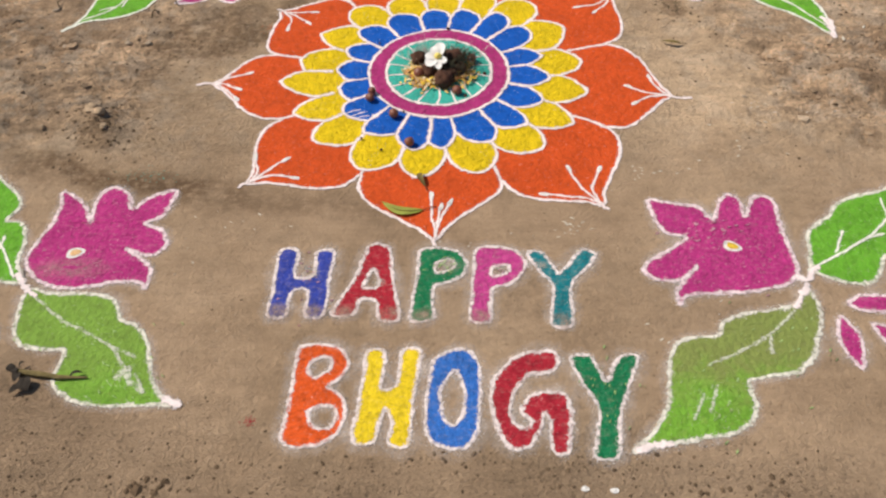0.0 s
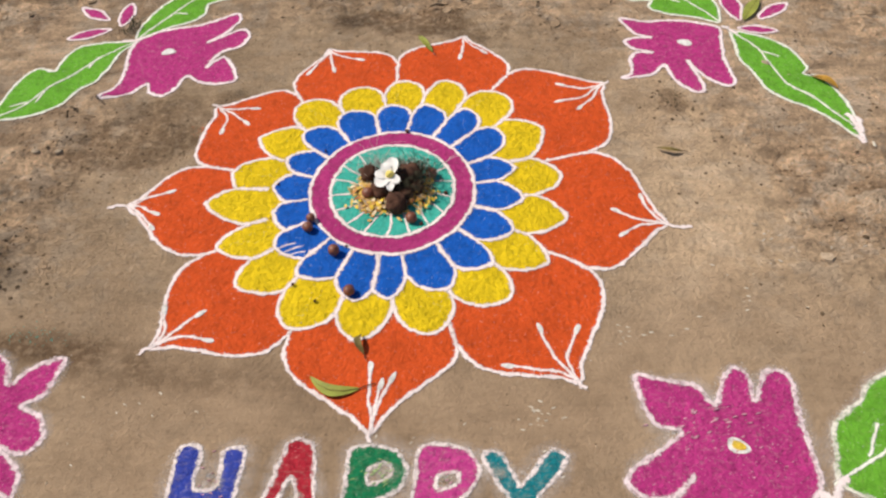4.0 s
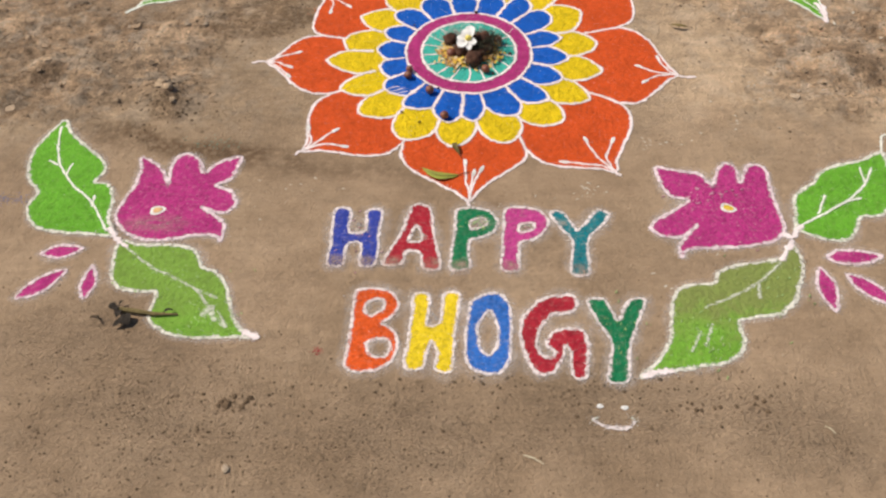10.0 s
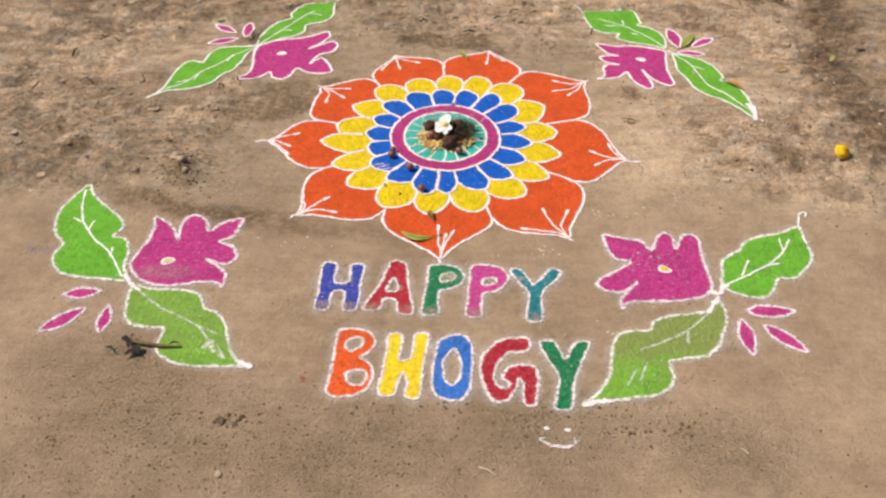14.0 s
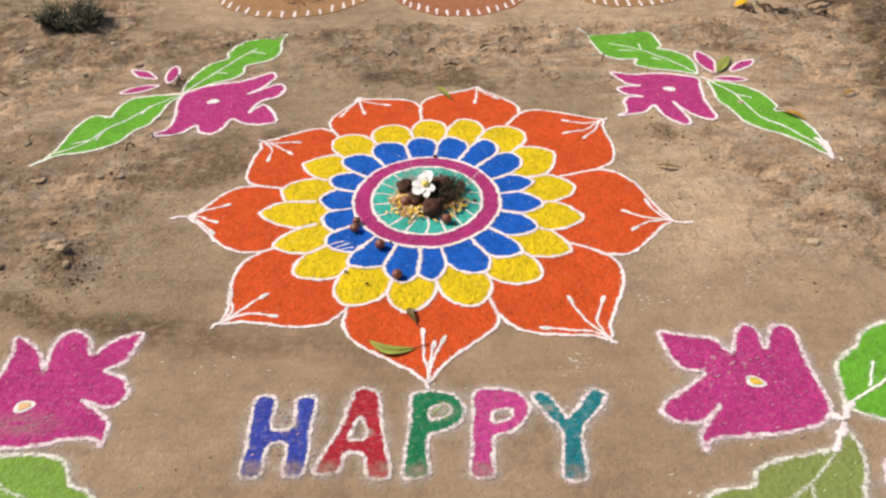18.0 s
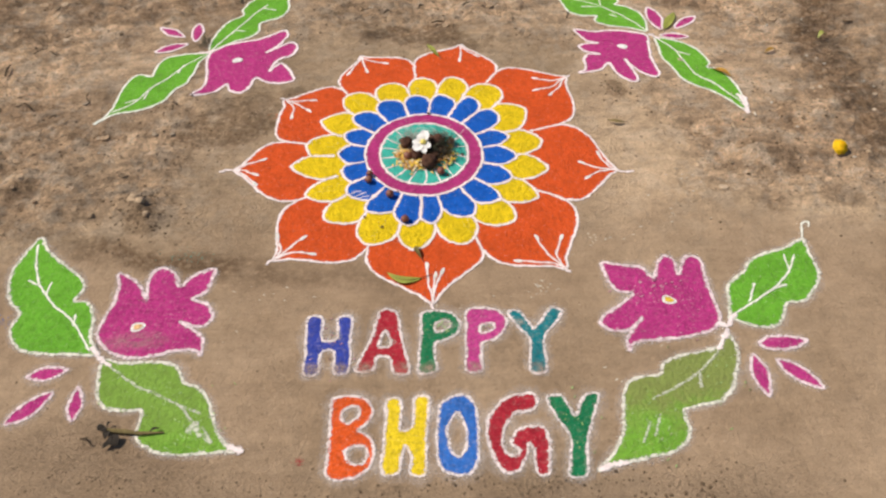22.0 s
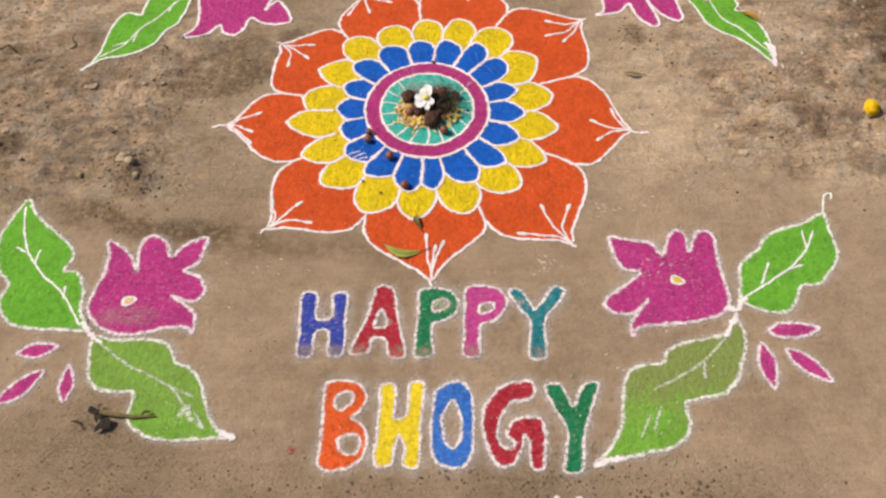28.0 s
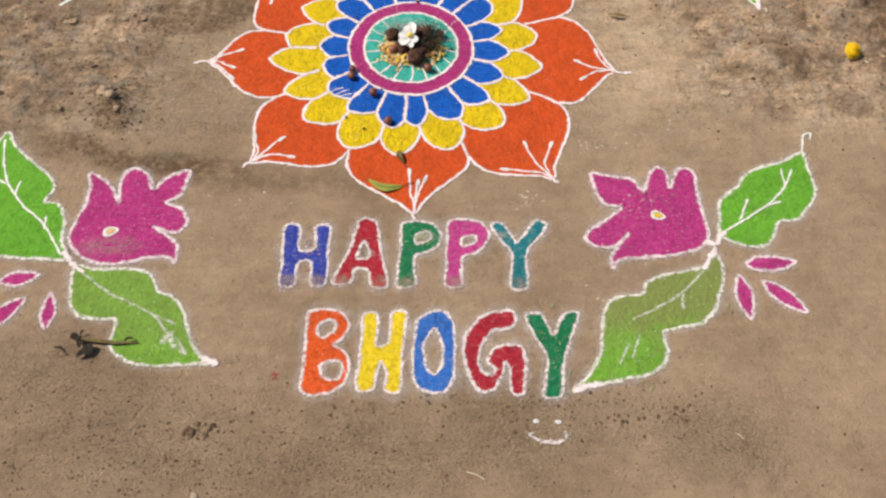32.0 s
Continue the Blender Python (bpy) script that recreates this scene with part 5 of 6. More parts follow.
dead_twigs(1.70, 1.52, 0.20, 0.10, 26, 3)
dead_twigs(-1.00, 0.47, 0.05, 0.10, 4, 4, 0.03)
dead_twigs(0.1, 1.25, 0.7, 0.22, 9, 8, 0.04)
dead_twigs(-1.6, 0.8, 0.3, 0.4, 8, 9, 0.05)
for x0, y0, x1, y1 in ((0.11, -1.526, 0.156, -1.549), (-0.735, -1.70, -0.70, -1.66), (0.85, -1.45, 0.87, -1.47), (-0.10, -1.80, -0.09, -1.84), (1.75, -0.62, 1.82, -0.63)):
    bm = bmesh.new()
    tube(bm, [(x0, y0, 0.003), ((x0 + x1) / 2, (y0 + y1) / 2 + 0.003, 0.005), (x1, y1, 0.003)], [0.0016, 0.0017, 0.0012], 4)
    tagged(part("straw", bm, M_STRAW := bpy.data.materials.get("pale_straw") or plain("pale_straw", (0.62, 0.52, 0.36), 0.7, 0.2, 60, 0.3, 0.0005)), "short pale straw lying on the earth", "straw", "straws")

# stones and clods
random.seed(21)
for x, y, r in ((-1.014, 0.277, 0.013), (-1.085, 0.280, 0.015), (1.199, 0.675, 0.014), (1.42, 0.727, 0.012), (1.818, 0.636, 0.011), (-1.42, 0.52, 0.016), (-1.62, 0.62, 0.013), (1.72, 0.42, 0.012), (-0.62, 1.44, 0.016), (-0.57, 1.43, 0.012), (-1.36, 1.38, 0.018), (1.95, -0.35, 0.018), (-0.60, -1.56, 0.012), (1.12, -0.02, 0.010), (0.98, -0.06, 0.008)):
    lump("stone", (x, y), (r, r * random.uniform(0.6, 0.9), r * 0.55), M_STONE, "small pale stone half set in dry earth", "stone", "stones", 0.5, 0.6, 2, random.uniform(0, 9), 0.45)
for k in range(22):
    side = random.random()
    if side < 0.45:
        x, y = random.uniform(-1.9, -0.72), random.uniform(-0.05, 0.75)
    elif side < 0.8:
        x, y = random.uniform(1.05, 2.0), random.uniform(-0.3, 0.9)
    else:
        x, y = random.uniform(-0.7, 0.7), random.uniform(1.15, 1.6)
    if math.hypot(x, y - 0.1) < 0.85 or max(float(blob(x, y, -0.95, 0.82, 0.6, 0.36, 36)), float(blob(x, y, 1.08, 0.78, 0.6, 0.36, -36))) > 0.15:
        continue
    r = random.uniform(0.006, 0.014)
    lump("clod", (x, y), (r, r * random.uniform(0.7, 1), r * 0.8), M_CLOD, "crumbly brown clod of dry earth", "clod", "clods", 0.5, 0.5, 2, random.uniform(0, 9), 0.5)


random.seed(23)
for x, y, r in ((-1.080, -0.128, 0.026), (-1.055, -0.145, 0.016), (-1.030, -0.205, 0.011), (-1.24, -0.17, 0.009), (-1.545, 0.03, 0.016)):
    lump("clod", (x, y), (r, r * random.uniform(0.75, 1), r), M_CLOD, "crumbly brown clod heaped on dry earth", "clod", "clods", 0.6, 0.6, 3, random.uniform(0, 9), 0.45)


random.seed(24)
for k in range(16):
    x, y, r = random.gauss(-0.95, 0.075), random.gauss(-1.79, 0.045), random.uniform(0.005, 0.012)
    lump("clod", (x, y), (r * 1.2, r * random.uniform(0.6, 0.9), r), M_CLOD_DARK, "dark brown clod of freshly dug earth", "clod", "dug clods", 0.9, 0.5, 3, random.uniform(0, 9), 0.45)


def crumbs():
    """Loose crumbs of dark earth, thick in some places."""
    random.seed(31)
    spots = [(-0.96, -1.79, 0.08, 0.055, 90, 0.011), (-0.85, -1.77, 0.03, 0.02, 26, 0.011), (-0.62, -1.38, 0.03, 0.012, 24, 0.010), (-0.86, -1.42, 0.22, 0.12, 380, 0.0040), (-0.6, -1.47, 0.25, 0.12, 380, 0.0040), (-1.1, -1.35, 0.2, 0.2, 300, 0.0040), (-0.4, -1.55, 0.5, 0.16, 500, 0.0034),
             (0.15, -1.335, 0.28, 0.02, 190, 0.005), (0.5, -1.36, 0.25, 0.05, 60, 0.005), (0.0, -1.47, 0.35, 0.12, 380, 0.004), (0.65, -1.40, 0.12, 0.02, 40, 0.006), (-1.05, -0.18, 0.07, 0.08, 160, 0.006),
             (-1.3, 0.25, 0.4, 0.2, 420, 0.005), (-0.85, 0.35, 0.2, 0.15, 260, 0.005), (0.15, 1.0, 0.3, 0.12, 200, 0.006), (1.4, 0.15, 0.35, 0.3, 420, 0.006), (0.0, 1.35, 0.9, 0.2, 400, 0.006),
             (0.0, -0.6, 1.2, 0.7, 700, 0.0028), (0.3, -1.6, 0.8, 0.25, 400, 0.0035), (0.86, 0.47, 0.04, 0.05, 60, 0.006), (-0.62, 0.0, 0.3, 0.2, 120, 0.003)]
    verts, faces = [], []
    pts, sizes = [], []
    for cx, cy, sx, sy, n, size in spots:
        for _ in range(n):
            pts.append((random.gauss(cx, sx), random.gauss(cy, sy)))
            sizes.append(1.25 * size * random.uniform(0.3, 1.3) ** 1.6)
    zs = ground_z([p[0] for p in pts], [p[1] for p in pts])
    for (x, y), z, r in zip(pts, zs, sizes):
        if any(math.hypot(x - cx, (y - cy)) < rr for cx, cy, rr in ((0, 0.09, 0.6),)):
            continue
        b, a = len(verts), random.uniform(0, math.tau)
        for k in range(5):
            q = r * random.uniform(0.35, 1.15)
            verts.append((x + q * math.cos(a + k * 1.257), y + q * math.sin(a + k * 1.257), z - 0.0008))
        verts.append((x + r * 0.2, y, z + r * random.uniform(0.15, 0.45)))
        faces += [(b + k, b + (k + 1) % 5, b + 5) for k in range(5)]
    me = bpy.data.meshes.new("crumbs")
    me.from_pydata(verts, [], faces)
    tagged(part("earth_crumbs", me, M_CRUMB), "loose dark crumbs of earth and dung", "crumbs", kind="stuff")


def flakes():
    """Flat crusts of dry earth lying loose in the rough ground."""
    random.seed(51)
    verts, faces = [], []
    made = 0
    while made < 260:
        x, y = random.uniform(-2.1, 2.1), random.uniform(-0.35, 2.0)
        if float(trodden(x, y)) > 0.55 + 0.3 * random.random():
            continue
        made += 1
        z, r, a = float(ground_z(x, y)), 0.006 + 0.020 * random.random() ** 2.5, random.uniform(0, math.tau)
        k, b, high = random.choice((5, 6, 7)), len(verts), random.uniform(0.001, 0.0045)
        tx, ty = random.uniform(-0.12, 0.12), random.uniform(-0.12, 0.12)
        rim = [(r * random.uniform(0.55, 1.15) * math.cos(a + math.tau * j / k), r * random.uniform(0.55, 1.15) * math.sin(a + math.tau * j / k)) for j in range(k)]
        verts += [(x + u * 1.12, y + v * 1.12, z - 0.003) for u, v in rim]
        verts += [(x + u, y + v, z + high + u * tx + v * ty) for u, v in rim]
        faces += [(b + j, b + (j + 1) % k, b + k + (j + 1) % k, b + k + j) for j in range(k)] + [tuple(range(b + k, b + 2 * k))]
    me = bpy.data.meshes.new("flakes")
    me.from_pydata(verts, [], faces)
    tagged(part("earth_flakes", me, M_FLAKE), "loose flat crusts of pale dry earth", "crusts", kind="stuff")


def flake_soil():
    m, n, l, b = nodes_of("flake_soil")
    g = n.new("ShaderNodeNewGeometry")
    base = ramp(n, l, g.outputs["Random Per Island"], [(0.0, (0.16, 0.105, 0.062)), (0.3, (0.32, 0.21, 0.125)), (0.75, (0.40, 0.27, 0.165)), (1.0, (0.56, 0.43, 0.31))])
    tone = ramp(n, l, noise_tex(n, l, 80, 5, 0.75, g.outputs["Position"]), [(0.38, 0.72), (0.62, 1.2)])
    l.new(mixed(n, l, 1.0, base, tone, "MULTIPLY"), b.inputs["Base Color"])
    b.inputs["Roughness"].default_value = 0.95
    bump(n, l, b, noise_tex(n, l, 120, 4, 0.7, g.outputs["Position"]), 0.6, 0.004)
    return m


def grit():
    """Small crumbs of the yard's own earth, thick on the rough ground and thin where it is swept."""
    random.seed(61)
    xs = [random.triangular(-2.6, 2.6) if k % 3 == 0 else random.uniform(-2.1, 2.1) for k in range(17000)]
    ys = [random.uniform(-2.0, 2.2) + random.gauss(0, 0.1) for _ in range(17000)]
    bare, zs = trodden(xs, ys, 0.3), ground_z(xs, ys)
    patch = fbm(xs, ys, 6.0, 77, 3)
    verts, faces = [], []
    for x, y, z, f, p in zip(xs, ys, zs, bare, patch):
        if math.hypot(x, y - 0.09) < 0.6 or random.random() < f * 0.5 or random.random() > (p - 0.25) * 2.2:
            continue
        r, a, b = random.choice((0.0016, 0.002, 0.0026, 0.0034, 0.005)) * random.uniform(0.6, 1.2) * (1.25 - 0.5 * f), random.uniform(0, math.tau), len(verts)
        verts += [(x + r * random.uniform(0.5, 1.3) * math.cos(a + k * 1.571), y + r * random.uniform(0.5, 1.3) * math.sin(a + k * 1.571), z - 0.001) for k in range(4)]
        verts.append((x + r * random.uniform(-0.3, 0.3), y + r * random.uniform(-0.3, 0.3), z + r * random.uniform(0.35, 0.9)))
        faces += [(b + k, b + (k + 1) % 4, b + 4) for k in range(4)]
    me = bpy.data.meshes.new("grit")
    me.from_pydata(verts, [], faces)
    tagged(part("earth_grit", me, M_FLAKE), "small crumbs of dry brown earth", "crumbs", kind="stuff")


grass_wisps("dark_grass_sprig", -0.978, 0.955, 0.004, 26, (0.012, 0.022), 0.035, M_DARKGRASS, "dark dry grass sprig by a powder bud", 0.0018)
grass_wisps("dark_grass_bits", 0.86, 0.475, 0.004, 12, (0.016, 0.022), 0.018, M_DARKGRASS, "dark grass bits trampled into the earth", 0.0016)
M_FLAKE = flake_soil()
M_STRAW_CHIP = plain("pale_chip", (0.66, 0.58, 0.47), 0.8, 0.2, 60, 0.3, 0.001)
grit()
flakes()
CHIPS = [(1.78, 0.66), (1.84, 0.60), (1.70, 0.95), (1.88, 0.98), (1.62, 1.18), (1.76, 1.22), (1.55, 0.16), (1.70, -0.05), (1.95, 0.45), (1.99, 0.42), (1.50, 0.33), (1.40, 0.25), (-1.30, 0.20), (-1.62, -0.30), (-0.20, 1.22), (0.75, 1.20)]
for i, (x, y) in enumerate(CHIPS):
    lump("pale_chip", (x, y), (0.007 + 0.004 * (i % 3), 0.005, 0.003), M_STRAW_CHIP, "tiny pale chip lying on rough earth", "chip", "pale chips", 0.5, 0.6, 1, i * 1.7, 0.3)
M_CRUMB = plain("dark_crumb", (0.115, 0.075, 0.046), 0.95, 0.5, 30, 0.1, 0.001)
crumbs()


def stray_powder():
    """Grains of white powder strewn beside the drawn lines."""
    random.seed(41)
    verts, faces, pts = [], [], []
    for line in DRAWN:
        cx, cy = line[0].x, line[0].y
        outer = math.hypot(cx, cy - 0.09) > 0.85
        low = cy < -0.3
        for q in line:
            for _ in range(4 if outer and low else 2 if outer else 1):
                s = 0.0075 if outer and low else 0.005
                pts.append((random.gauss(q.x, s), random.gauss(q.y, s), 0.0012 if outer else random.choice((0.002, 0.0038, 0.0055))))
    zs = ground_z([p[0] for p in pts], [p[1] for p in pts])
    for (x, y, lift), z in zip(pts, zs):
        r, a, b = random.uniform(0.0006, 0.0019), random.uniform(0, math.tau), len(verts)
        for k in range(3):
            verts.append((x + r * math.cos(a + k * 2.094), y + r * math.sin(a + k * 2.094), z + lift - 0.0005))
        verts.append((x, y, z + lift + 0.0014))
        faces += [(b, b + 1, b + 3), (b + 1, b + 2, b + 3), (b + 2, b, b + 3)]
    me = bpy.data.meshes.new("grains")
    me.from_pydata(verts, [], faces)
    tagged(part("stray_powder_grains", me, M_WHITE), "stray white powder grains beside the drawn lines", "powder", kind="stuff")


# smudges of spilt colour
def smudge(x, y, rx, ry, material, label, count, seed):
    random.seed(seed)
    verts, faces = [], []
    for _ in range(count):
        px, py = random.gauss(x, rx), random.gauss(y, ry)
        z, r, a, b = float(ground_z(px, py)), random.uniform(0.001, 0.003), random.uniform(0, math.tau), len(verts)
        verts += [(px + r * math.cos(a + k * 1.571), py + r * math.sin(a + k * 1.571), z - 0.0006) for k in range(4)] + [(px, py, z + 0.0012)]
        faces += [(b + k, b + (k + 1) % 4, b + 4) for k in range(4)]
    me = bpy.data.meshes.new("smudge")
    me.from_pydata(verts, [], faces)
    tagged(part("powder_smudge", me, material), label, "powder", kind="stuff")


smudge(-0.42, -1.227, 0.008, 0.006, LETTER["red"], "small smudge of spilt red powder", 60, 1)
smudge(-1.445, -0.655, 0.030, 0.014, LETTER["blue"], "faint smudge of spilt blue powder", 130, 2)
smudge(-0.60, 0.38, 0.016, 0.016, M_ORANGE, "faint smudge of spilt orange powder", 60, 3)
smudge(-0.86, -0.40, 0.05, 0.02, M_TEAL, "faint smudge of spilt teal powder", 60, 4)


def flecks(x, y, rx, ry, count, material, label, seed, turn=24, lift=0.0034, size=0.005):
    """Short pale streaks rubbed over powder or soil."""
    random.seed(seed)
    verts, faces = [], []
    for _ in range(count):
        px, py = random.gauss(x, rx), random.gauss(y, ry)
        a, n = radians(turn + random.gauss(0, 14)), size * random.uniform(0.4, 1.7)
        d, w = Vector((math.cos(a), math.sin(a))) * n, random.uniform(0.12, 0.35)
        side = Vector((-d.y, d.x)) * w
        z, b, p = float(ground_z(px, py)) + lift, len(verts), Vector((px, py))
        ring = [p - d, p - d * 0.3 - side, p + d * 0.5 - side * 0.8, p + d, p + d * 0.2 + side, p - d * 0.6 + side * 0.7]
        verts += [(q.x, q.y, z) for q in ring] + [(q.x, q.y, z - lift - 0.001) for q in ring]
        faces += [tuple(range(b, b + 6))] + [(b + k, b + 6 + k, b + 6 + (k + 1) % 6, b + (k + 1) % 6) for k in range(6)]
    me = bpy.data.meshes.new("flecks")
    me.from_pydata(verts, [], faces)
    tagged(part("pale_flecks", me, material), label, "powder", kind="stuff")


M_FLECK = powder("pale_pink_fleck", (0.66, 0.34, 0.41), bare=0.2)
M_FLECK_GREEN = powder("pale_green_fleck", (0.36, 0.50, 0.19), bare=0.25)
flecks(0.735, -0.665, 0.055, 0.030, 46, M_FLECK, "pale streaks rubbed over a magenta powder flower", 71)
flecks(0.80, -0.78, 0.07, 0.05, 26, M_FLECK, "pale streaks rubbed over a magenta powder flower", 72, size=0.0035)
flecks(-0.93, -0.76, 0.08, 0.035, 34, M_FLECK, "pale streaks rubbed over a magenta powder flower", 73, size=0.0035)
flecks(-0.73, -1.115, 0.045, 0.05, 44, M_FLECK_GREEN, "pale streaks rubbed over a green powder leaf", 74, turn=-48)
flecks(-0.86, -0.965, 0.06, 0.03, 30, M_FLECK_GREEN, "pale streaks rubbed over a green powder leaf", 75, turn=-30, size=0.004)
flecks(0.64, -1.18, 0.04, 0.05, 34, M_FLECK_GREEN, "pale streaks rubbed over a green powder leaf", 76, turn=62)
flecks(0.83, -1.00, 0.05, 0.05, 30, M_FLECK_GREEN, "pale streaks rubbed over a green powder leaf", 77, turn=38, size=0.004)
flecks(0.025, -0.775, 0.022, 0.020, 26, M_FLECK_GREEN, "pale streaks rubbed over a green powder letter", 78, turn=30, size=0.004)
flecks(0.155, -0.785, 0.022, 0.020, 16, M_FLECK, "pale streaks rubbed over a pink powder letter", 79, turn=30, size=0.0035)
flecks(-0.33, -0.83, 0.03, 0.05, 16, M_FLECK, "pale streaks rubbed over an indigo powder letter", 80, turn=20, size=0.003)
flecks(0.39, -1.14, 0.03, 0.05, 22, M_FLECK_GREEN, "pale streaks rubbed over a green powder letter", 81, turn=70, size=0.0035)
M_CHAFF = plain("pale_chaff", (0.66, 0.58, 0.47), 0.8, 0.2, 60, 0.3, 0.001)
for i, (x, y, rx, ry, n) in enumerate(((0.36, -0.63, 0.03, 0.02, 22), (0.62, -0.42, 0.05, 0.03, 12), (0.95, -0.25, 0.10, 0.08, 16), (1.05, -0.10, 0.08, 0.05, 14), (-0.60, -0.62, 0.10, 0.05, 14), (0.10, -0.70, 0.10, 0.02, 10), (0.55, -0.88, 0.12, 0.10, 14))):
    flecks(x, y, rx, ry, n, M_CHAFF, "small pale chaff strewn on swept earth", 90 + i, turn=random.uniform(-40, 60), lift=0.0012, size=0.004)


# edge of a second drawing at the back of the yard
def second_drawing():
    d = thing("second_rangoli", "edge of another rangoli in terracotta powder with white teeth", "rangoli", at=(0.0, 1.62, 0))
    for cx, cy, rx, ry, colour in ((-0.62, 2.08, 0.44, 0.46, M_OCHRE), (0.20, 2.01, 0.36, 0.43, M_TERRACOTTA), (1.02, 2.07, 0.40, 0.43, M_OCHRE)):
        line = spline([(cx + rx * math.cos(a), cy + ry * math.sin(a)) for a in (math.tau * k / 16 for k in range(16))])
        s = part("scallop", fill_mesh("scallop", shaken(shaken(line, 0.02, 9.0), 0.008, 40.0), lift=0.0022), colour, d, "smooth scallop of dull red-brown powder")
        for k in range(18):
            a = radians(200 + k * 8.2)
            x, y = cx + rx * 0.97 * math.cos(a), cy + ry * 0.97 * math.sin(a)
            part("tooth", line_mesh("tooth", [(spline([(x, y - 0.012), (x * 0.99 + cx * 0.01, y + 0.02), (x * 0.98 + cx * 0.02, y + random.uniform(0.045, 0.075))], False), False)], 0.010, 0.0045), M_LINE, s, "short white powder tooth")


M_OCHRE = powder("ochre_powder", (0.36, 0.19, 0.085), bare=0.5)
second_drawing()


# white knots where each spray meets, and smears at leaf tips
def knot(points, parent_label, material=None):
    k = thing("powder_knot", parent_label, "rangoli", "spray knots", (*points[0], 0))
    for p, q, w in zip(points, points[1:], (0.016, 0.013, 0.012, 0.010)):
        stroke(k, "smear", [p, ((p[0] + q[0]) / 2 + 0.003, (p[1] + q[1]) / 2), q], 0.0036, w, "smear of white powder", material)


knot([(-1.103, -0.780), (-1.074, -0.818), (-1.044, -0.844), (-1.026, -0.859)], "white powder knot joining leaves and flower stalk")
knot([(0.918, -0.816), (0.939, -0.841), (0.962, -0.803), (0.986, -0.785)], "white powder knot joining leaves and flower stalk")
knot([(0.938, -0.844), (0.914, -0.885), (0.881, -0.925)], "short white powder stalk smear")
knot([(-0.996, 0.876), (-0.947, 0.882), (-0.929, 0.903)], "thin white powder knot joining leaves")
knot([(1.104, 0.898), (1.124, 0.876), (1.153, 0.848)], "thin white powder knot joining leaves")
knot([(1.376, 0.404), (1.382, 0.326), (1.372, 0.256), (1.361, 0.301)], "broad white powder smear at a leaf tip")
knot([(1.397, 0.385), (1.387, 0.308)], "broad white powder smear at a leaf tip")
knot([(-0.629, -1.164), (-0.579, -1.181)], "white powder smear at a leaf tip")
knot([(0.428, -1.310), (0.467, -1.295), (0.512, -1.293)], "white powder smear at a leaf tip")
for a, b in (((-0.285, -0.150), (-0.225, -0.118)), ((-0.262, -0.158), (-0.215, -0.138)), ((-0.290, -0.128), (-0.245, -0.108))):
    scuff = thing("pale_scuff", "thin pale scuff rubbed across a blue powder petal", "rangoli", "scuffs", (*a, 0))
    stroke(scuff, "smear", [a, ((a[0] + b[0]) / 2, (a[1] + b[1]) / 2 + 0.004), b], 0.0058, 0.0036, "thin pale smear")
knot([(-0.751, -1.114), (-0.733, -1.076), (-0.720, -1.118), (-0.671, -1.149)], "rubbed white powder smear on a leaf", M_RUBBED)
stray_powder()


def dust_haze(lines, width, label):
    """Pale dust rubbed into the earth along the drawn lines."""
    verts, faces, core = [], [], []
    for line in lines:
        line, n, base = line[::4], len(line[::4]), len(verts)
        if n < 4:
            continue
        rows = []
        for i, q in enumerate(line):
            along = line[(i + 1) % n] - line[i - 1]
            side = Vector((-along.y, along.x)).normalized() if along.length > 1e-7 else Vector((0, 1))
            w1 = width * (1 + 0.8 * noise.noise((q.x * 12, q.y * 12, 3)))
            w2 = width * (1 + 0.8 * noise.noise((q.x * 12, q.y * 12, 13)))
            rows += [q + side * w1, q, q - side * w2]
        zs = ground_z([q.x for q in rows], [q.y for q in rows])
        verts += [(q.x, q.y, z + (0.0008, 0.0012, 0.0008)[k % 3]) for k, (q, z) in enumerate(zip(rows, zs))]
        core += [0.0, 1.0, 0.0] * n
        for i in range(n):
            a, b = base + 3 * i, base + 3 * ((i + 1) % n)
            faces += [(a + 1, b + 1, b, a), (a + 2, b + 2, b + 1, a + 1)]
    me = bpy.data.meshes.new("dust_haze")
    me.from_pydata(verts, [], faces)
    me.attributes.new("core", "FLOAT", "POINT").data.foreach_set("value", np.array(core, np.float32))
    tagged(part("powder_dust", me, M_DUST), label, "powder", kind="stuff")


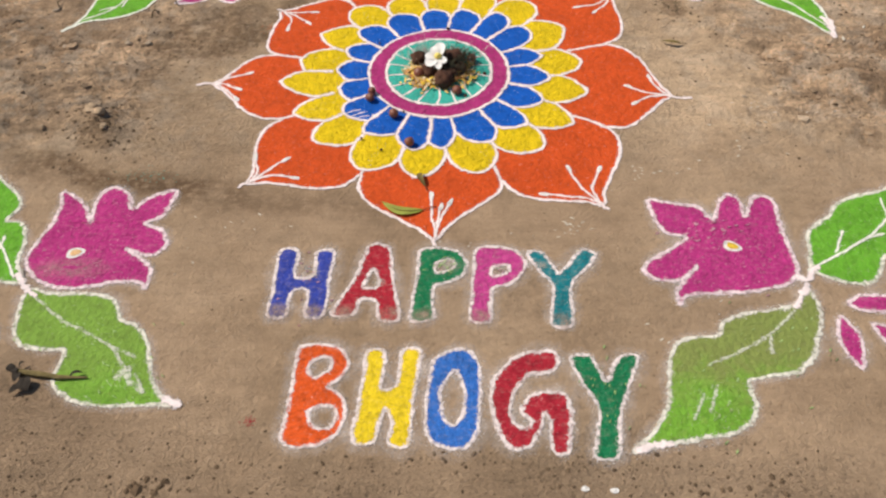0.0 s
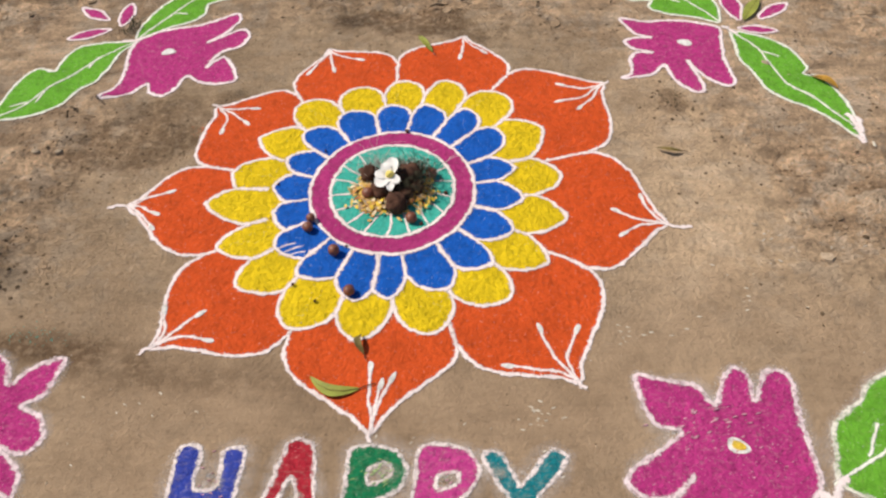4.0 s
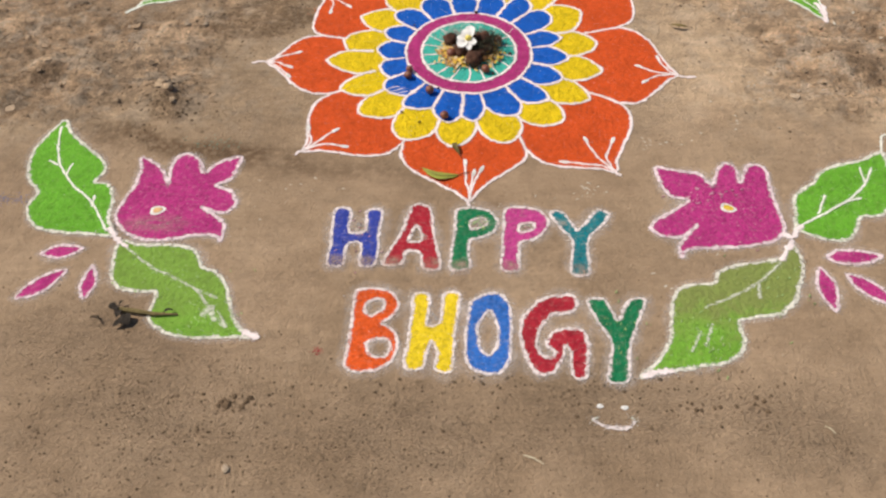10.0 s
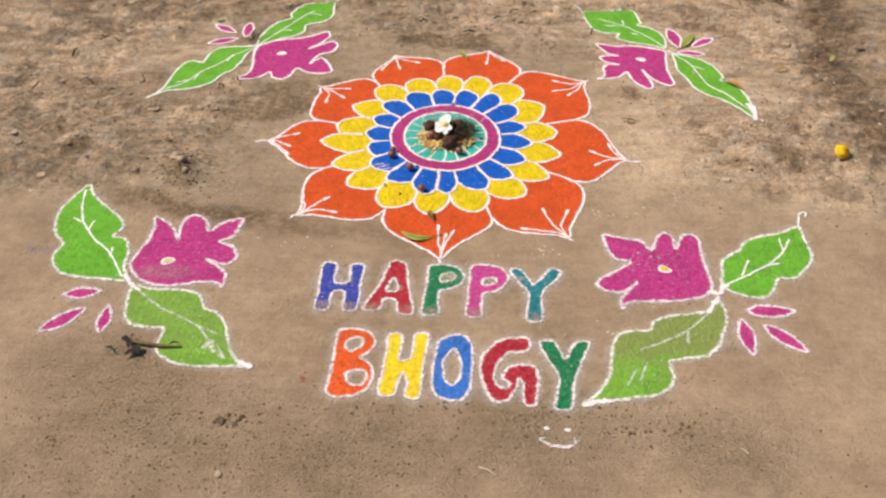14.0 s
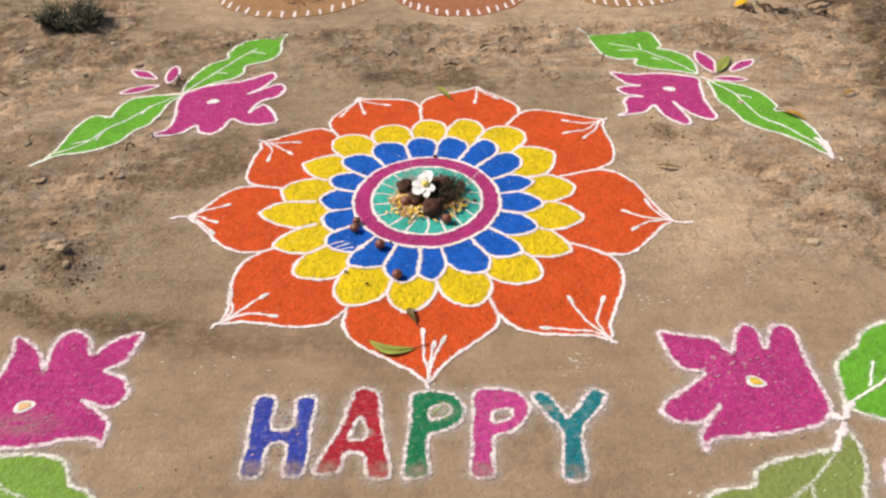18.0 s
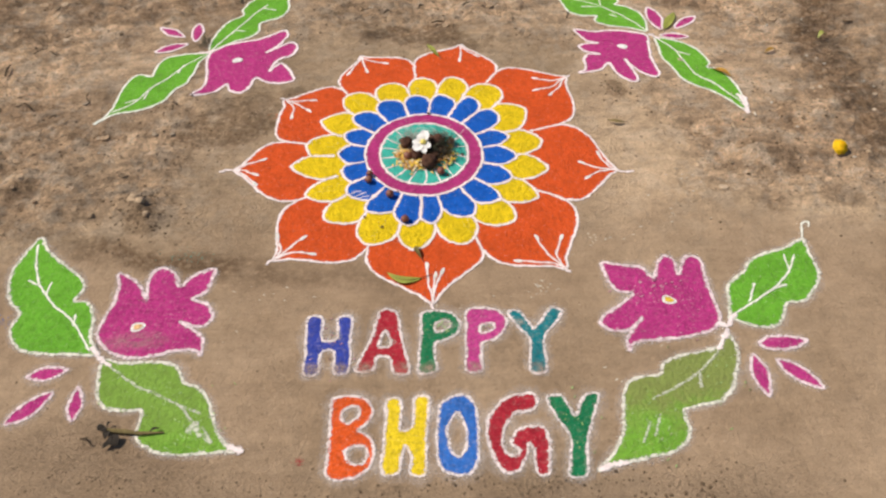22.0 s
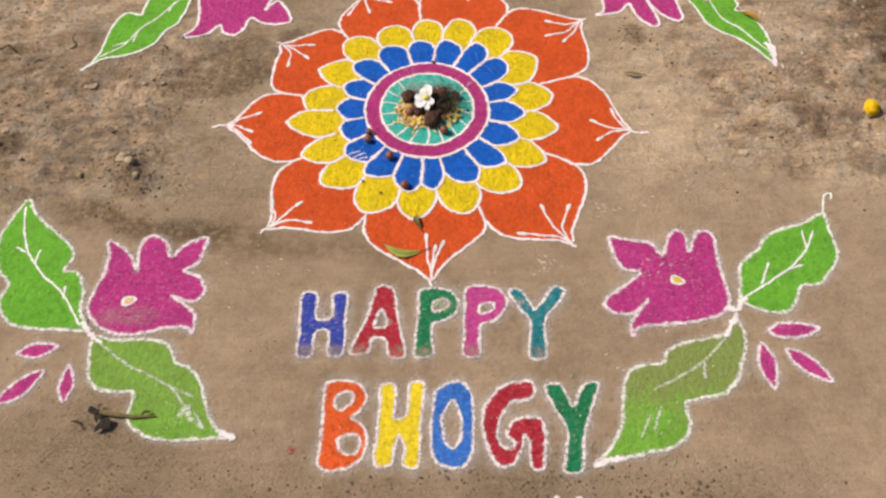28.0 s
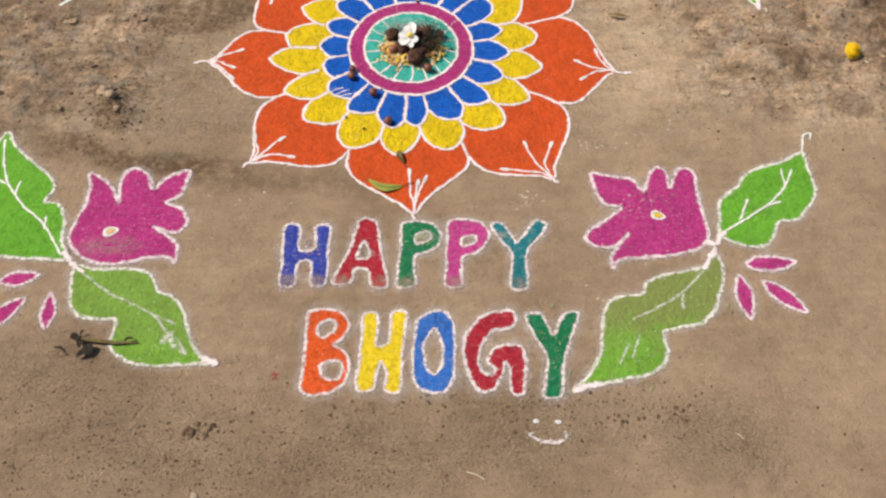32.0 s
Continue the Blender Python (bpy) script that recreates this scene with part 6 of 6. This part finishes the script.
def dust_patch(x, y, rx, ry, material, label, lift=0.0031):
    """Dust trodden over the powder: a thin sheet that fades towards its edge."""
    verts, faces, core = [(x, y, 0.0)], [], [1.0]
    for ring, amount in ((0.45, 0.9), (1.0, 0.0)):
        for k in range(14):
            a = math.tau * k / 14
            g = ring * (1 + 0.25 * noise.noise((x * 30 + math.cos(a), y * 30 + math.sin(a), ring)))
            verts.append((x + rx * g * math.cos(a), y + ry * g * math.sin(a), 0.0))
            core.append(amount)
    zs = ground_z([v[0] for v in verts], [v[1] for v in verts])
    verts = [(vx, vy, float(z) + lift) for (vx, vy, _), z in zip(verts, zs)]
    for k in range(14):
        a, b = 1 + k, 1 + (k + 1) % 14
        faces += [(0, a, b), (a, a + 14, b + 14, b)]
    me = bpy.data.meshes.new("dust")
    me.from_pydata(verts, [], faces)
    me.attributes.new("core", "FLOAT", "POINT").data.foreach_set("value", np.array(core, np.float32))
    tagged(part("dust_patch", me, material), label, "dust", kind="stuff")


M_SOFT_DUST = dusted("soft_rubbed_dust", (0.60, 0.42, 0.36), 0.36)
M_SOIL_DUST = dusted("trodden_soil_dust", (0.47, 0.33, 0.25), 0.62)
M_PALE_DUST = dusted("pale_rubbed_dust", (0.62, 0.55, 0.46), 0.55)
for x, y, rx in ((-0.396, -0.915, 0.045), (-0.304, -0.918, 0.040), (-0.232, -0.918, 0.045), (-0.120, -0.930, 0.045), (-0.035, -0.936, 0.036), (0.107, -0.938, 0.034), (0.306, -0.952, 0.030)):
    dust_patch(x, y - 0.004, rx, 0.034, M_SOIL_DUST, "brown dust trodden over the foot of a letter")
for x, y, rx, ry in ((0.030, -0.768, 0.040, 0.028), (-0.150, -0.825, 0.022, 0.018), (0.165, -0.780, 0.022, 0.014), (0.270, -0.770, 0.022, 0.018), (-0.318, -0.79, 0.018, 0.020)):
    dust_patch(x, y, rx, ry, M_PALE_DUST, "pale dust rubbed over powder letters")
dust_patch(-0.965, -0.762, 0.13, 0.045, M_SOFT_DUST, "pale dust rubbed over a magenta powder flower")
M_DUST = dusted("rubbed_white_dust", (0.80, 0.70, 0.64))
low = [line for line in DRAWN if (line[0] - line[-1]).length < 0.02 and line[0].y < -0.35 and math.hypot(line[0].x, line[0].y - 0.09) > 0.8]
letters = [line for line in low if abs(line[0].x) < 0.62 and len(line) > 30]
dust_haze([line for line in low if line not in letters], 0.024, "pale dust rubbed off the corner flowers and leaves")
dust_haze(letters, 0.030, "pale dust rubbed off the greeting letters")
